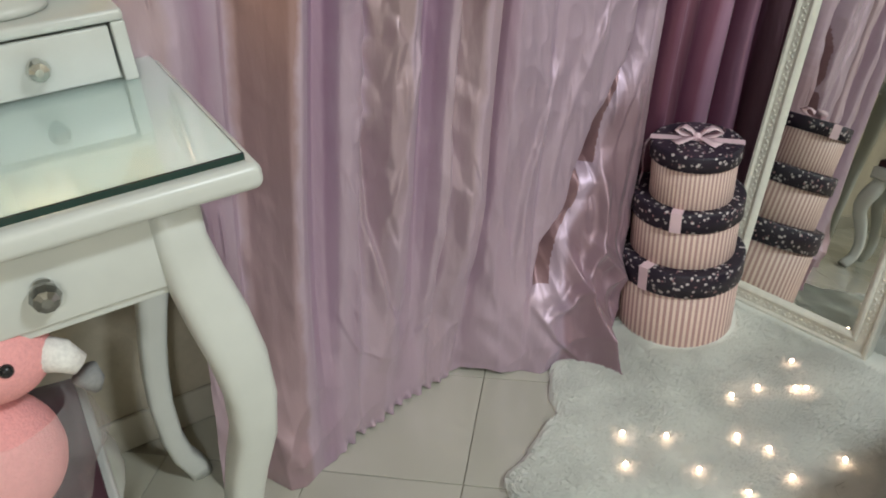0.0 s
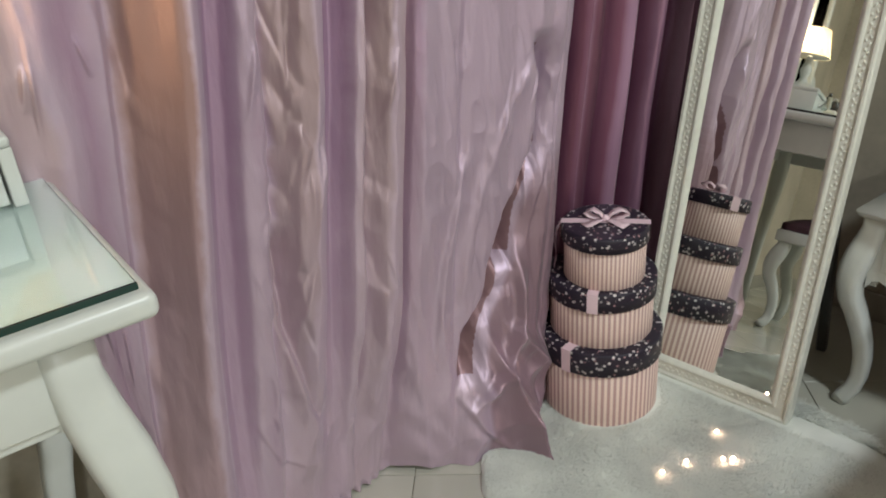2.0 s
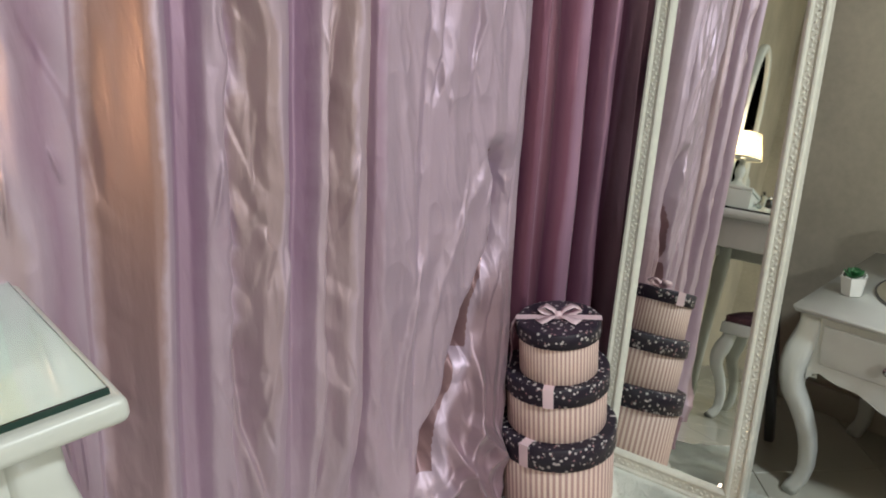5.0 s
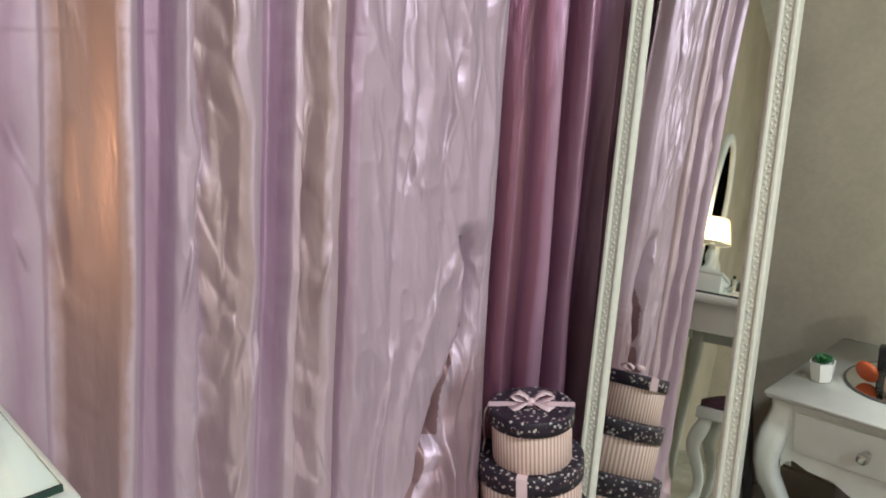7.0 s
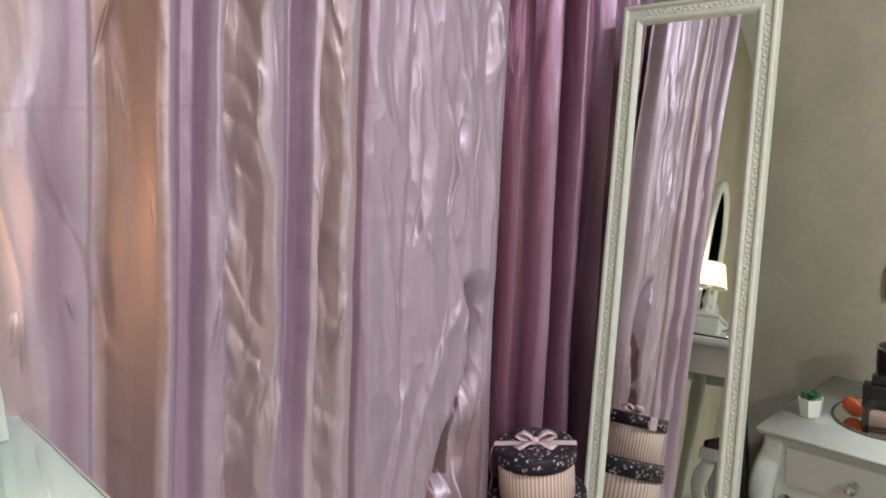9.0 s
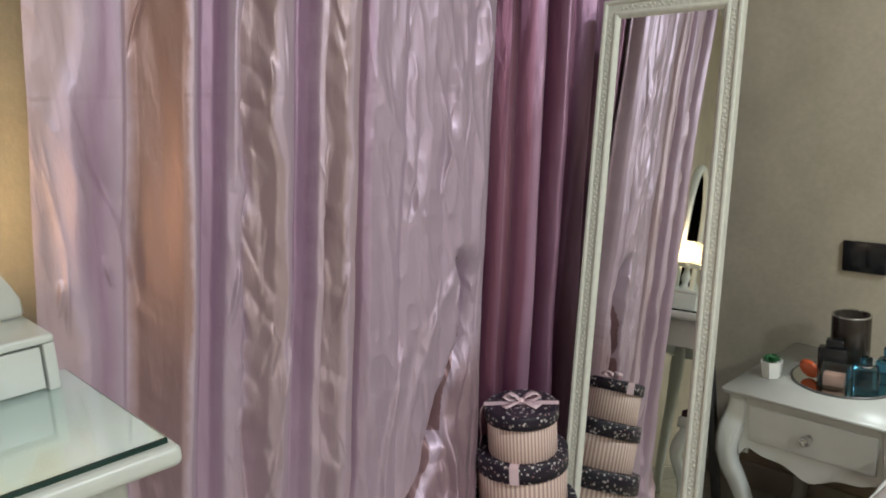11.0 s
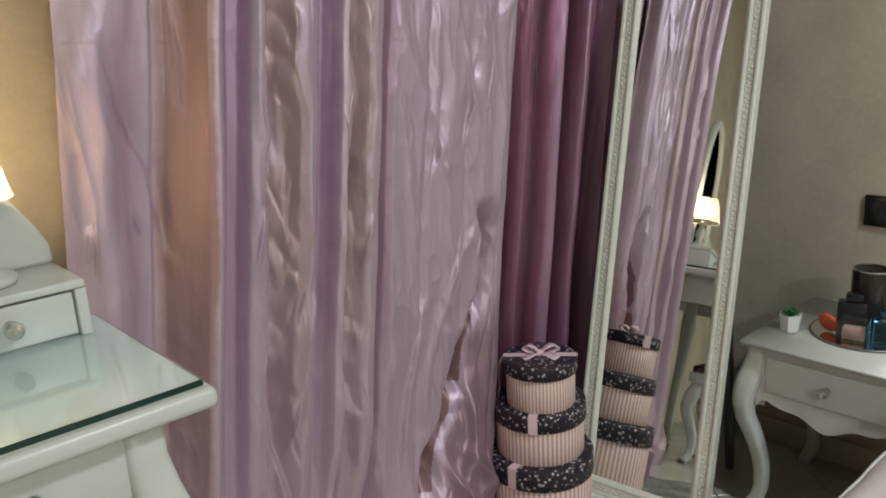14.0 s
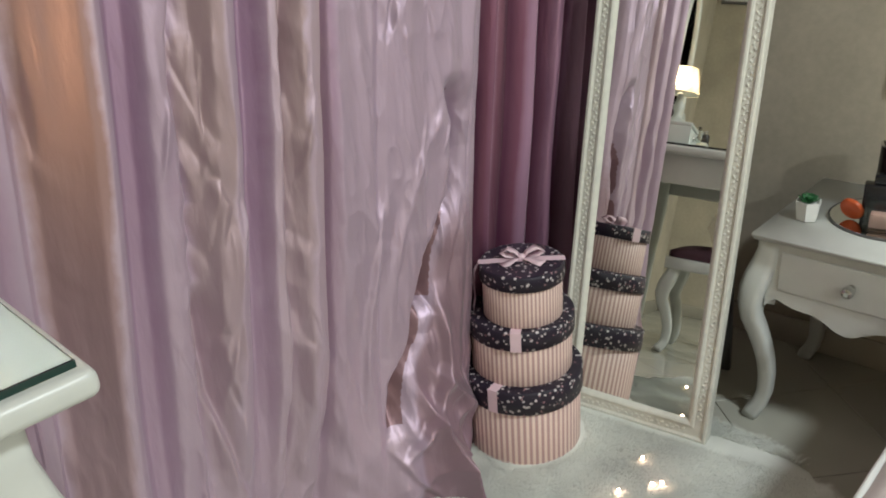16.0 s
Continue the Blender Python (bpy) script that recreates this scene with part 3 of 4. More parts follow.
# ---- what stands on the dressing table ----
def drawer_unit(x0, x1):
    z0, z1 = TZ + 0.0085, TZ + 0.092
    unit = thing("drawer_unit", "small white one-drawer unit standing on the glass", "drawer unit", group="drawer units on the table")
    part("top_panel", box(x0, x1, 1.196, 1.385, z1 - 0.014, z1, 0.005, 3), WHITE, unit)
    for a, b in ((x0, x0 + 0.016), (x1 - 0.016, x1)):
        part("side_panel", box(a, b, 1.198, 1.385, z0, z1 - 0.0142, 0.002), WHITE, unit)
    part("back_panel", box(x0 + 0.0162, x1 - 0.0162, 1.372, 1.384, z0, z1 - 0.0145), WHITE, unit)
    part("bottom_panel", box(x0 + 0.0162, x1 - 0.0162, 1.215, 1.371, z0, z0 + 0.006), WHITE, unit)
    dr = drawer_front(unit, x0 + 0.019, x1 - 0.019, 1.2005, 1.214, z0 + 0.004, z1 - 0.0175)
    crystal_knob(dr, pose((x0 + x1) / 2, 1.2005, (z0 + z1) / 2 - 0.005), 0.0135)
    return unit


drawer_unit(0.200, 0.408)
drawer_unit(-0.306, -0.098)
vanity = thing("vanity_mirror", "white arched vanity mirror with scrolled side brackets", "mirror")
cxm, UT = 0.051, TZ + 0.0925
arch = [(0.165 * math.cos(a), 0.30 + 0.30 * math.sin(a)) for a in [math.pi * i / 40 for i in range(41)]]
ring = [Vector((cxm + 0.165, 1.336, TZ + 0.02))] + [Vector((cxm + p, 1.336, TZ + 0.11 + q)) for p, q in arch] + [Vector((cxm - 0.165, 1.336, TZ + 0.02))]
part("frame", sweep(ring, [0.018] * len(ring), 12, 0.4), WHITE, vanity)
bm = bmesh.new()
face = [bm.verts.new((cxm + 0.155, 1.337, TZ + 0.06))] + [bm.verts.new((cxm + p * 0.95, 1.337, TZ + 0.11 + q * 0.98)) for p, q in arch] + [bm.verts.new((cxm - 0.155, 1.337, TZ + 0.06))]
f = bm.faces.new(face)
bmesh.ops.solidify(bm, geom=[f], thickness=0.004)
part("mirror_pane", bm, MIRROR, vanity, smooth=False)
for s in (1, -1):
    bm = bmesh.new()
    outline = [(0.356, 0.001), (0.353, 0.030), (0.337, 0.062), (0.311, 0.103), (0.285, 0.122), (0.255, 0.130), (0.225, 0.134), (0.195, 0.140), (0.170, 0.15), (0.170, 0.001)]
    vs = [bm.verts.new((cxm + s * p, 1.325, UT + q)) for p, q in outline]
    f = bm.faces.new(vs)
    ex = bmesh.ops.extrude_face_region(bm, geom=[f])
    for v in [e for e in ex["geom"] if isinstance(e, bmesh.types.BMVert)]:
        v.co.y += 0.022
    bmesh.ops.recalc_face_normals(bm, faces=bm.faces)
    bmesh.ops.bevel(bm, geom=[e for e in bm.edges if e.calc_face_angle(0) > 1.0], offset=0.004, segments=2, affect="EDGES")
    part("bracket", bm, WHITE, vanity, smooth=False)

LX, LY = 0.288, 1.278
lamp = thing("table_lamp", "small table lamp with lit cream shade and turned white base", "lamp")
part("base", lathe([(0.001, 0.0), (0.052, 0.0), (0.054, 0.006), (0.050, 0.012), (0.030, 0.02), (0.017, 0.03), (0.012, 0.045), (0.017, 0.058), (0.020, 0.072), (0.014, 0.09), (0.010, 0.105), (0.013, 0.112), (0.009, 0.12), (0.008, 0.15)], 32, pose(LX, LY, UT + 0.0005)), WHITE, lamp)
# unseen disc added under the bulb to keep its light off the table
part("light_blocker", lathe([(0.010, 0.1245), (0.064, 0.1240)], 32, pose(LX, LY, UT), caps=False), BLOCKER_DISC, lamp, "added white disc blocking light below the bulb")
shade = part("shade", lathe([(0.0672, 0.122), (0.068, 0.1225), (0.0665, 0.125), (0.047, 0.216), (0.0475, 0.2185), (0.0462, 0.219)], 48, pose(LX, LY, UT), caps=False), SHADE, lamp, "cream fabric lamp shade glowing warmly")


def bottle(name, label, x, y, z, r, h, mat, cap, group="cosmetics"):
    b = thing(name, label, "bottle", pose(x, y, z), group)
    part("body", lathe([(r * 0.9, 0), (r, 0.003), (r, h * 0.68), (r * 0.85, h * 0.74), (r * 0.4, h * 0.78)], 24), mat, b)
    part("cap", lathe([(r * 0.45, h * 0.76), (r * 0.48, h * 0.78), (r * 0.48, h * 0.98), (r * 0.4, h)], 20), cap, b)
    return b


for name, label, x, y, z, r, h, mat, cap in (
    ("perfume_bottle", "clear perfume bottle with a black cap", -0.14, 1.24, UT, 0.014, 0.07, GLASS, BLACK),
    ("perfume_bottle", "dark glass perfume bottle on the drawer unit", -0.19, 1.22, UT, 0.02, 0.06, BLACK, CHROME),
    ("nail_polish", "small amber cosmetic bottle on the drawer unit", -0.24, 1.22, UT, 0.012, 0.05, AMBER, BLACK),
    ("perfume_bottle", "small glass bottle standing on the glass top", -0.12, 1.15, TZ + 0.0085, 0.016, 0.06, GLASS, BLACK),
    ("nail_polish", "small amber cosmetic bottle on the glass top", -0.17, 1.12, TZ + 0.0085, 0.012, 0.045, AMBER, CHROME),
):
    bottle(name, label, x, y, z, r, h, mat, cap)

# ---- stool and plush toy ----
stool = thing("vanity_stool", "white cabriole stool with a dark plum cushion", "stool")
SX, SY = 0.03, 1.085
part("seat_frame", box(SX - 0.2, SX + 0.2, SY - 0.14, SY + 0.14, 0.33, 0.375, 0.006, 3), WHITE, stool)
bm = box(SX - 0.19, SX + 0.19, SY - 0.13, SY + 0.13, 0.3755, 0.395)
bmesh.ops.subdivide_edges(bm, edges=bm.edges, cuts=10, use_grid_fill=True)
for v in bm.verts:
    if v.co.z > 0.394:
        v.co.z += 0.045 * (1 - ((v.co.x - SX) / 0.2) ** 2) ** 0.6 * (1 - ((v.co.y - SY) / 0.14) ** 2) ** 0.6
part("cushion", bm, SEAT, stool, "dark plum velvet cushion")
for sx in (1, -1):
    for sy in (1, -1):
        cabriole(stool, SX + sx * 0.165, SY + sy * 0.105, 0.345, (0.7 * sx, 0.7 * sy), 0.9)

plush = thing("plush_toy", "pink plush toy bird in clear wrap on the stool", "plush toy", pose(0.118, 0.985, 0.440) @ Matrix.Scale(1.3, 4))


def tube(path, radii, n=18):
    return sweep(path, radii, n)


body = bmesh.new()
bmesh.ops.create_uvsphere(body, u_segments=28, v_segments=18, radius=1, matrix=pose(0.01, 0.0, 0.045) @ Matrix.Diagonal((0.058, 0.05, 0.062, 1)))
part("body", body, PINK, plush)
head = bmesh.new()
bmesh.ops.create_uvsphere(head, u_segments=28, v_segments=18, radius=1, matrix=pose(0.045, -0.01, 0.142) @ Matrix.Diagonal((0.04, 0.034, 0.036, 1)))
part("head", head, PINK, plush)
part("neck", tube([(0.0, 0, 0.06), (-0.015, -0.004, 0.09), (0.0, -0.008, 0.12), (0.03, -0.01, 0.14)], [0.024, 0.022, 0.022, 0.025]), PINK, plush)
part("beak", tube([(0.072, -0.018, 0.138), (0.088, -0.022, 0.131), (0.097, -0.024, 0.120)], [0.015, 0.013, 0.009]), PLUSHWHITE, plush, "white felt beak")
part("beak_tip", tube([(0.098, -0.024, 0.111), (0.102, -0.025, 0.100), (0.102, -0.025, 0.092)], [0.0115, 0.009, 0.004]), GREYFELT, plush, "grey felt beak tip")
eye = bmesh.new()
bmesh.ops.create_uvsphere(eye, u_segments=14, v_segments=10, radius=0.0055, matrix=pose(0.052, -0.042, 0.148))
part("eye", eye, BLACK, plush, "shiny black bead")
wrap = lathe([(0.055, -0.004), (0.075, 0.02), (0.085, 0.055), (0.078, 0.085), (0.07, 0.10)], 40, pose(0.015, 0, 0), caps=False)
for v in wrap.verts:
    a = math.atan2(v.co.y, v.co.x - 0.015)
    v.co.x += 0.006 * math.sin(a * 7 + v.co.z * 60)
    v.co.y += 0.006 * math.cos(a * 5 + v.co.z * 80)
part("wrap", wrap, PLASTIC, plush, "clear crinkled plastic wrap")

# ---- hat boxes ----
for r, z0, z1, lid, cx, cy, turn, label in (
    (0.1295, 0.0, 0.196, 0.052, 1.388, 1.204, 190, "large round pink striped hat box with dark floral lid"),
    (0.1125, 0.1965, 0.326, 0.042, 1.390, 1.206, 213, "medium round pink striped hat box stacked on another"),
    (0.0870, 0.3265, 0.441, 0.032, 1.382, 1.193, -48, "small round pink striped hat box with ribbon bow"),
):
    hb = thing("hat_box", label, "box", pose(cx, cy, z0), "stacked hat boxes")
    h = z1 - z0
    part("body", lathe([(0.001, 0.0), (r - 0.006, 0.0), (r - 0.005, 0.002), (r - 0.005, h - 0.008)], 72), STRIPES, hb)
    lid_ob = part("lid", lathe([(r - 0.0045, h - lid), (r, h - lid), (r, h - 0.003), (r - 0.002, h - 0.0005), (r - 0.006, h)], 72), LID, hb, "dark navy lid with a small floral print")
    lid_ob.data.polygons.foreach_set("use_smooth", [len(p.vertices) < 5 for p in lid_ob.data.polygons])
    a = radians(turn)
    w = 0.011
    band = bmesh.new()
    for s in (0, 1):
        c, q = math.cos(a + math.pi * s), math.sin(a + math.pi * s)
        n = Vector((-q, c, 0))
        o = Vector((c, q, 0))
        rows = [o * (r + 0.0012) + Vector((0, 0, h - lid - 0.001)), o * (r + 0.0012) + Vector((0, 0, h + 0.0002)), o * (r * 0.5) + Vector((0, 0, h + 0.0012)), Vector((0, 0, h + 0.0012))]
        ring = [(band.verts.new(p - n * w), band.verts.new(p + n * w)) for p in rows]
        for p, k in zip(ring, ring[1:]):
            band.faces.new((p[0], k[0], k[1], p[1]))
    part("ribbon", band, RIBBON, lid_ob, "pale pink satin ribbon", smooth=False)
    if "bow" in label:
        bow = bmesh.new()
        for k, (ang, ln) in enumerate(((20, 0.05), (160, 0.045), (-35, 0.05), (215, 0.05))):
            o = Vector((math.cos(radians(turn + ang)), math.sin(radians(turn + ang)), 0))
            n = Vector((-o.y, o.x, 0))
            loop = [(0.002, 0.004), (0.25, 0.016), (0.6, 0.022), (0.95, 0.014), (0.7, 0.006), (0.3, 0.003)] if k < 2 else [(0.0, 0.005), (0.35, 0.006), (0.7, 0.003), (1.0, 0.0025)]
            ring = [(bow.verts.new(o * ln * p + Vector((0, 0, h + q)) - n * (0.006 + 0.007 * p)), bow.verts.new(o * ln * p + Vector((0, 0, h + q + 0.001)) + n * (0.006 + 0.007 * p))) for p, q in loop]
            for p, e in zip(ring, ring[1:]):
                bow.faces.new((p[0], e[0], e[1], p[1]))
        bmesh.ops.create_uvsphere(bow, u_segments=12, v_segments=8, radius=0.008, matrix=pose(0, 0, h + 0.006))
        bmesh.ops.solidify(bow, geom=list(bow.faces), thickness=0.0006)
        part("bow", bow, RIBBON, lid_ob, "pale pink ribbon bow")
        tail = bmesh.new()
        ring = []
        for rr, zz, twist in ((0.089, h - 0.004, 0.0), (0.097, h - 0.02, 0.15), (0.100, h - 0.05, 0.3), (0.098, h - 0.08, 0.2), (0.103, h - 0.108, 0.1)):
            o, n = Vector((-0.66, 0.75, 0)), Vector((0.75, 0.66, 0))
            ring.append([tail.verts.new(o * rr + Vector((0, 0, zz)) + (n * math.cos(twist) + o * math.sin(twist)) * w) for w in (-0.009, 0.009)])
        for p, e in zip(ring, ring[1:]):
            tail.faces.new((p[0], e[0], e[1], p[1]))
        bmesh.ops.solidify(tail, geom=list(tail.faces), thickness=0.0006)
        part("ribbon_tail", tail, RIBBON, lid_ob, "pale ribbon end hanging down the side")

# ---- standing mirror ----
MW, MH, FW = 0.353, 1.390, 0.0465
mirror = thing("standing_mirror", "tall leaning mirror in a white carved frame", "mirror", pose(1.550, 1.040, 0, 0, 12.6, 8.8))


def frame_rail(name, length, m):
    """A moulded rail: an outer lip, a hollow with raised ornament and an inner bead."""
    prof = [(0.0, 0.030), (0.0, 0.004), (0.003, 0.0), (0.008, 0.0), (0.010, 0.004), (0.012, 0.006), (0.030, 0.006), (0.032, 0.003), (0.036, 0.002), (0.040, 0.004), (FW, 0.012), (FW, 0.030)]
    b = bmesh.new()
    n = 2
    rings = []
    for i in range(n):
        s = i / (n - 1)
        rings.append([b.verts.new(m @ Vector((q, (p if i == 0 else length - p), p))) for p, q in prof])
    for a, c in zip(rings, rings[1:]):
        for k in range(len(prof) - 1):
            b.faces.new((a[k], a[k + 1], c[k + 1], c[k]))
        b.faces.new((a[-1], a[0], c[0], c[-1]))
    bmesh.ops.recalc_face_normals(b, faces=b.faces)
    return part(name, b, WHITE_OLD, mirror, smooth=False)


def rail_ornament(parent, length, m):
    """Small scrolls and dots along the hollow of a rail."""
    b = bmesh.new()
    count = int((length - 2 * FW) / 0.022)
    for i in range(count):
        yy = FW + (i + 0.5) * (length - 2 * FW) / count
        for k in range(3):
            off = (0, 0.006, -0.006)[k]
            up = (0.0255, 0.018, 0.018)[k] if i % 2 else (0.016, 0.023, 0.023)[k]
            bmesh.ops.create_icosphere(b, subdivisions=1, radius=1, matrix=m @ pose(0.0058, yy + off, up, 30 * (1 if k == 1 else -1) * (k > 0)) @ Matrix.Diagonal((0.0028, 0.0052 if k else 0.0035, 0.0024, 1)))
    return part("ornament", b, WHITE_OLD, parent, "pressed scroll ornament")


Z0 = 0.012
for name, length, m in (
    ("bottom_rail", MW, pose(0, -MW / 2, Z0)),
    ("top_rail", MW, pose(0, MW / 2, Z0 + MH, 180, 0, 0)),
    ("left_rail", MH, pose(0, MW / 2, Z0, 90, 0, 0)),
    ("right_rail", MH, pose(0, -MW / 2, Z0 + MH, -90, 0, 0)),
):
    rail_ornament(frame_rail(name, length, m), length, m)
part("mirror_pane", box(0.013, 0.016, -MW / 2 + FW - 0.004, MW / 2 - FW + 0.004, Z0 + FW - 0.004, Z0 + MH - FW + 0.004), MIRROR, mirror, smooth=False)
part("backing", box(0.0165, 0.029, -MW / 2 + 0.02, MW / 2 - 0.02, Z0 + 0.02, Z0 + MH - 0.02), DARKBOARD, mirror, "dark board behind the glass", smooth=False)
for s in (1, -1):
    part("foot", box(0.004, 0.024, s * 0.148 - 0.008, s * 0.148 + 0.008, 0.0, 0.013, 0.003), WHITE, mirror)
inv = mirror.matrix_world.inverted()
for a, c in (((1.822, 0.985, 0.98), (1.890, 0.965, 0.012)), ((1.805, 1.10, 0.98), (1.872, 1.12, 0.012))):
    part("strut", sweep([inv @ Vector(a), inv @ Vector(c)], [0.011, 0.011], 8, 0.8), GREYMETAL, mirror, "grey back strut")
part("crossbar", sweep([inv @ Vector((1.870, 0.971, 0.30)), inv @ Vector((1.852, 1.114, 0.30))], [0.009, 0.009], 8, 0.8), GREYMETAL, mirror)

# ---- nightstand ----
ns = thing("nightstand", "white nightstand with one drawer and cabriole legs", "nightstand")
NX0, NX1, NY0, NY1, NZ = 1.715, 2.105, 0.482, 0.868, 0.464
bm = box(NX0, NX1, NY0, NY1, NZ - 0.017, NZ)
bmesh.ops.bevel(bm, geom=list(bm.edges), offset=0.005, segments=3, affect="EDGES")
part("top", bm, WHITE, ns)


def scalloped(parent, name, p0, p1, out, z1):
    """An apron whose lower edge swings down in the middle."""
    b = bmesh.new()
    p0, p1, out = Vector(p0), Vector(p1), Vector(out)
    n = 24
    rows = []
    for i in range(n + 1):
        s = i / n
        low = 0.298 - 0.022 * math.cos(2 * math.pi * (s - 0.5)) * (0.6 + 0.4 * abs(math.sin(math.pi * s))) + 0.006 * math.cos(6 * math.pi * s) - 0.03 * max(0, 1 - min(s, 1 - s) / 0.06)
        p = p0.lerp(p1, s)
        rows.append([b.verts.new(Vector((*q, zz))) for q, zz in (((p + out).xy, low), ((p + out).xy, z1), (p.xy, z1), (p.xy, low))])
    for a, c in zip(rows, rows[1:]):
        for k in range(4):
            b.faces.new((a[k], c[k], c[(k + 1) % 4], a[(k + 1) % 4]))
    b.faces.new(rows[0])
    b.faces.new(rows[-1][::-1])
    bmesh.ops.recalc_face_normals(b, faces=b.faces)
    return part(name, b, WHITE, parent, smooth=False)


scalloped(ns, "front_apron", (1.765, NY1 - 0.03, 0), (1.765, NY0 + 0.03, 0), (-0.018, 0, 0), NZ - 0.0175)
scalloped(ns, "side_apron", (1.765, NY1 - 0.045, 0), (2.09, NY1 - 0.045, 0), (0, 0.016, 0), NZ - 0.0175)
scalloped(ns, "side_apron", (1.765, NY0 + 0.045, 0), (2.09, NY0 + 0.045, 0), (0, -0.016, 0), NZ - 0.0175)
part("back_panel", box(2.085, 2.098, NY0 + 0.05, NY1 - 0.05, 0.29, NZ - 0.0175), WHITE, ns)
part("drawer_bottom", box(1.766, 2.084, NY0 + 0.05, NY1 - 0.05, 0.30, 0.306), WHITE, ns)
dr = part("drawer", box(1.741, 1.7465, 0.537, 0.813, 0.335, 0.421, 0.0025), WHITE, ns)
crystal_knob(dr, pose(1.741, 0.675, 0.380, 0, 0, -90), 0.0125)
for lx, ly, o in ((1.762, 0.842, (-0.55, 0.75)), (1.762, 0.508, (-0.55, -0.75)), (2.075, 0.838, (0.1, 0.7)), (2.075, 0.512, (0.1, -0.7))):
    cabriole(ns, lx, ly, NZ - 0.018, o, 0.85)

# ---- bed ----
bed = thing("bed", "bed covered with a pale pink satin quilt", "bed")
part("base", box(0.98, 2.10, -1.5, 0.44, 0.0, 0.2, 0.01), QUILT, bed)
bm = box(0.95, 2.11, -1.55, 0.474, 0.16, 0.44, 0.05, 6)
bmesh.ops.subdivide_edges(bm, edges=[e for e in bm.edges if e.calc_length() > 0.3], cuts=40, use_grid_fill=True)
for v in bm.verts:
    v.co += Vector((0, 1, 0.6)) * 0.006 * noise.noise(v.co * 14) * (1 if v.co.y < 0.47 else 0.3)
part("quilt", bm, QUILT, bed, "pale pink satin quilt")
part("piping", sweep([(0.98 + 0.05 * k, 0.470, 0.412 + 0.002 * math.sin(k * 2.2)) for k in range(23)], [0.005] * 23, 8), CERAMIC, bed, "pale piping along the edge")

# ---- on the nightstand ----
pot = thing("potted_succulent", "small green succulent in a white hexagonal pot", "plant", pose(1.832, 0.803, NZ + 0.0003))
part("pot", lathe([(0.018, 0.0), (0.021, 0.002), (0.026, 0.040), (0.0265, 0.042), (0.0235, 0.042), (0.022, 0.034)], 6, pose(0, 0, 0, 0, 0, 12)), CERAMIC, pot, "white hexagonal ceramic pot", smooth=False)
rnd = random.Random(5)
for k in range(34):
    ring_n = k // 12
    a = k * 2.399
    tilt = (68, 45, 20)[min(ring_n, 2)]
    ln = (0.026, 0.022, 0.017)[min(ring_n, 2)]
    leaf = bmesh.new()
    bmesh.ops.create_uvsphere(leaf, u_segments=8, v_segments=6, radius=1, matrix=Matrix.Diagonal((0.0045, 0.0016, ln / 2, 1)))
    for v in leaf.verts:
        w = (v.co.z / ln + 0.5)
        v.co.x *= 0.5 + 1.1 * w * (1.25 - w) * 2
        v.co.z += ln / 2
        v.co.y -= 0.004 * w * w
    leaf.transform(pose(0, 0, 0.036) @ pose(0, 0, 0, 0, 0, math.degrees(a)) @ pose(0, 0, 0, -tilt + rnd.uniform(-6, 6), 0, 0))
    part("leaf", leaf, LEAF, pot)

tray = thing("mirror_tray", "round mirrored tray with a dark rim", "tray", pose(1.915, 0.668, NZ + 0.0003))
part("plate", lathe([(0.001, 0), (0.112, 0), (0.113, 0.002), (0.1115, 0.0045), (0.001, 0.0045)], 64), MIRROR, tray, smooth=False)
part("rim", lathe([(0.1132, 0.0), (0.1155, 0.0), (0.1155, 0.005), (0.1132, 0.005)], 64, caps=False), GREYMETAL, tray)
ON = NZ + 0.0055
can = thing("candle_jar", "tall smoked glass candle jar on the mirrored tray", "jar", pose(1.955, 0.675, ON))
part("jar", lathe([(0.001, 0), (0.040, 0.0), (0.042, 0.004), (0.042, 0.138), (0.041, 0.14), (0.039, 0.14), (0.039, 0.09), (0.001, 0.09)], 40), SMOKE, can)
part("rim", lathe([(0.0385, 0.1402), (0.0425, 0.1402), (0.0425, 0.143), (0.0385, 0.143)], 40, caps=False), CHROME, can)
blk = thing("perfume_bottle", "black square perfume bottle with a flat cap", "bottle", pose(1.888, 0.688, ON, 0, 0, 15), "cosmetics")
part("body", box(-0.017, 0.017, -0.03, 0.03, 0.0, 0.078, 0.004), BLACK, blk)
part("cap", box(-0.012, 0.012, -0.022, 0.014, 0.0785, 0.098, 0.003), BLACK, blk)
org = thing("makeup_compact", "round orange compact leaning on a black bottle", "compact", pose(1.868, 0.728, ON, 0, 68, -15), "cosmetics")
part("disc", lathe([(0.001, 0.0), (0.022, 0.0), (0.024, 0.003), (0.024, 0.008), (0.021, 0.011), (0.001, 0.011)], 40, pose(-0.024, 0, 0)), ORANGE, org)
acr = thing("acrylic_box", "clear acrylic cosmetics box on the mirrored tray", "box", pose(1.848, 0.668, ON, 0, 0, 8))
for n, e in (("front_wall", (-0.024, -0.022, -0.03, 0.03, 0.002, 0.05)), ("back_wall", (0.022, 0.024, -0.03, 0.03, 0.002, 0.05)), ("side_wall", (-0.0218, 0.0218, -0.03, -0.028, 0.002, 0.05)), ("side_wall", (-0.0218, 0.0218, 0.028, 0.03, 0.002, 0.05)), ("base", (-0.024, 0.024, -0.03, 0.03, 0.0, 0.0018))):
    part(n, box(*e), GLASS, acr, smooth=False)
blush = thing("blush_palette", "pink powder palette inside the acrylic box", "makeup", pose(1.850, 0.668, ON + 0.002, 0, 0, 8), "cosmetics")
part("palette", box(-0.012, 0.012, -0.022, 0.022, 0.0, 0.03, 0.003), BLUSH, blush)
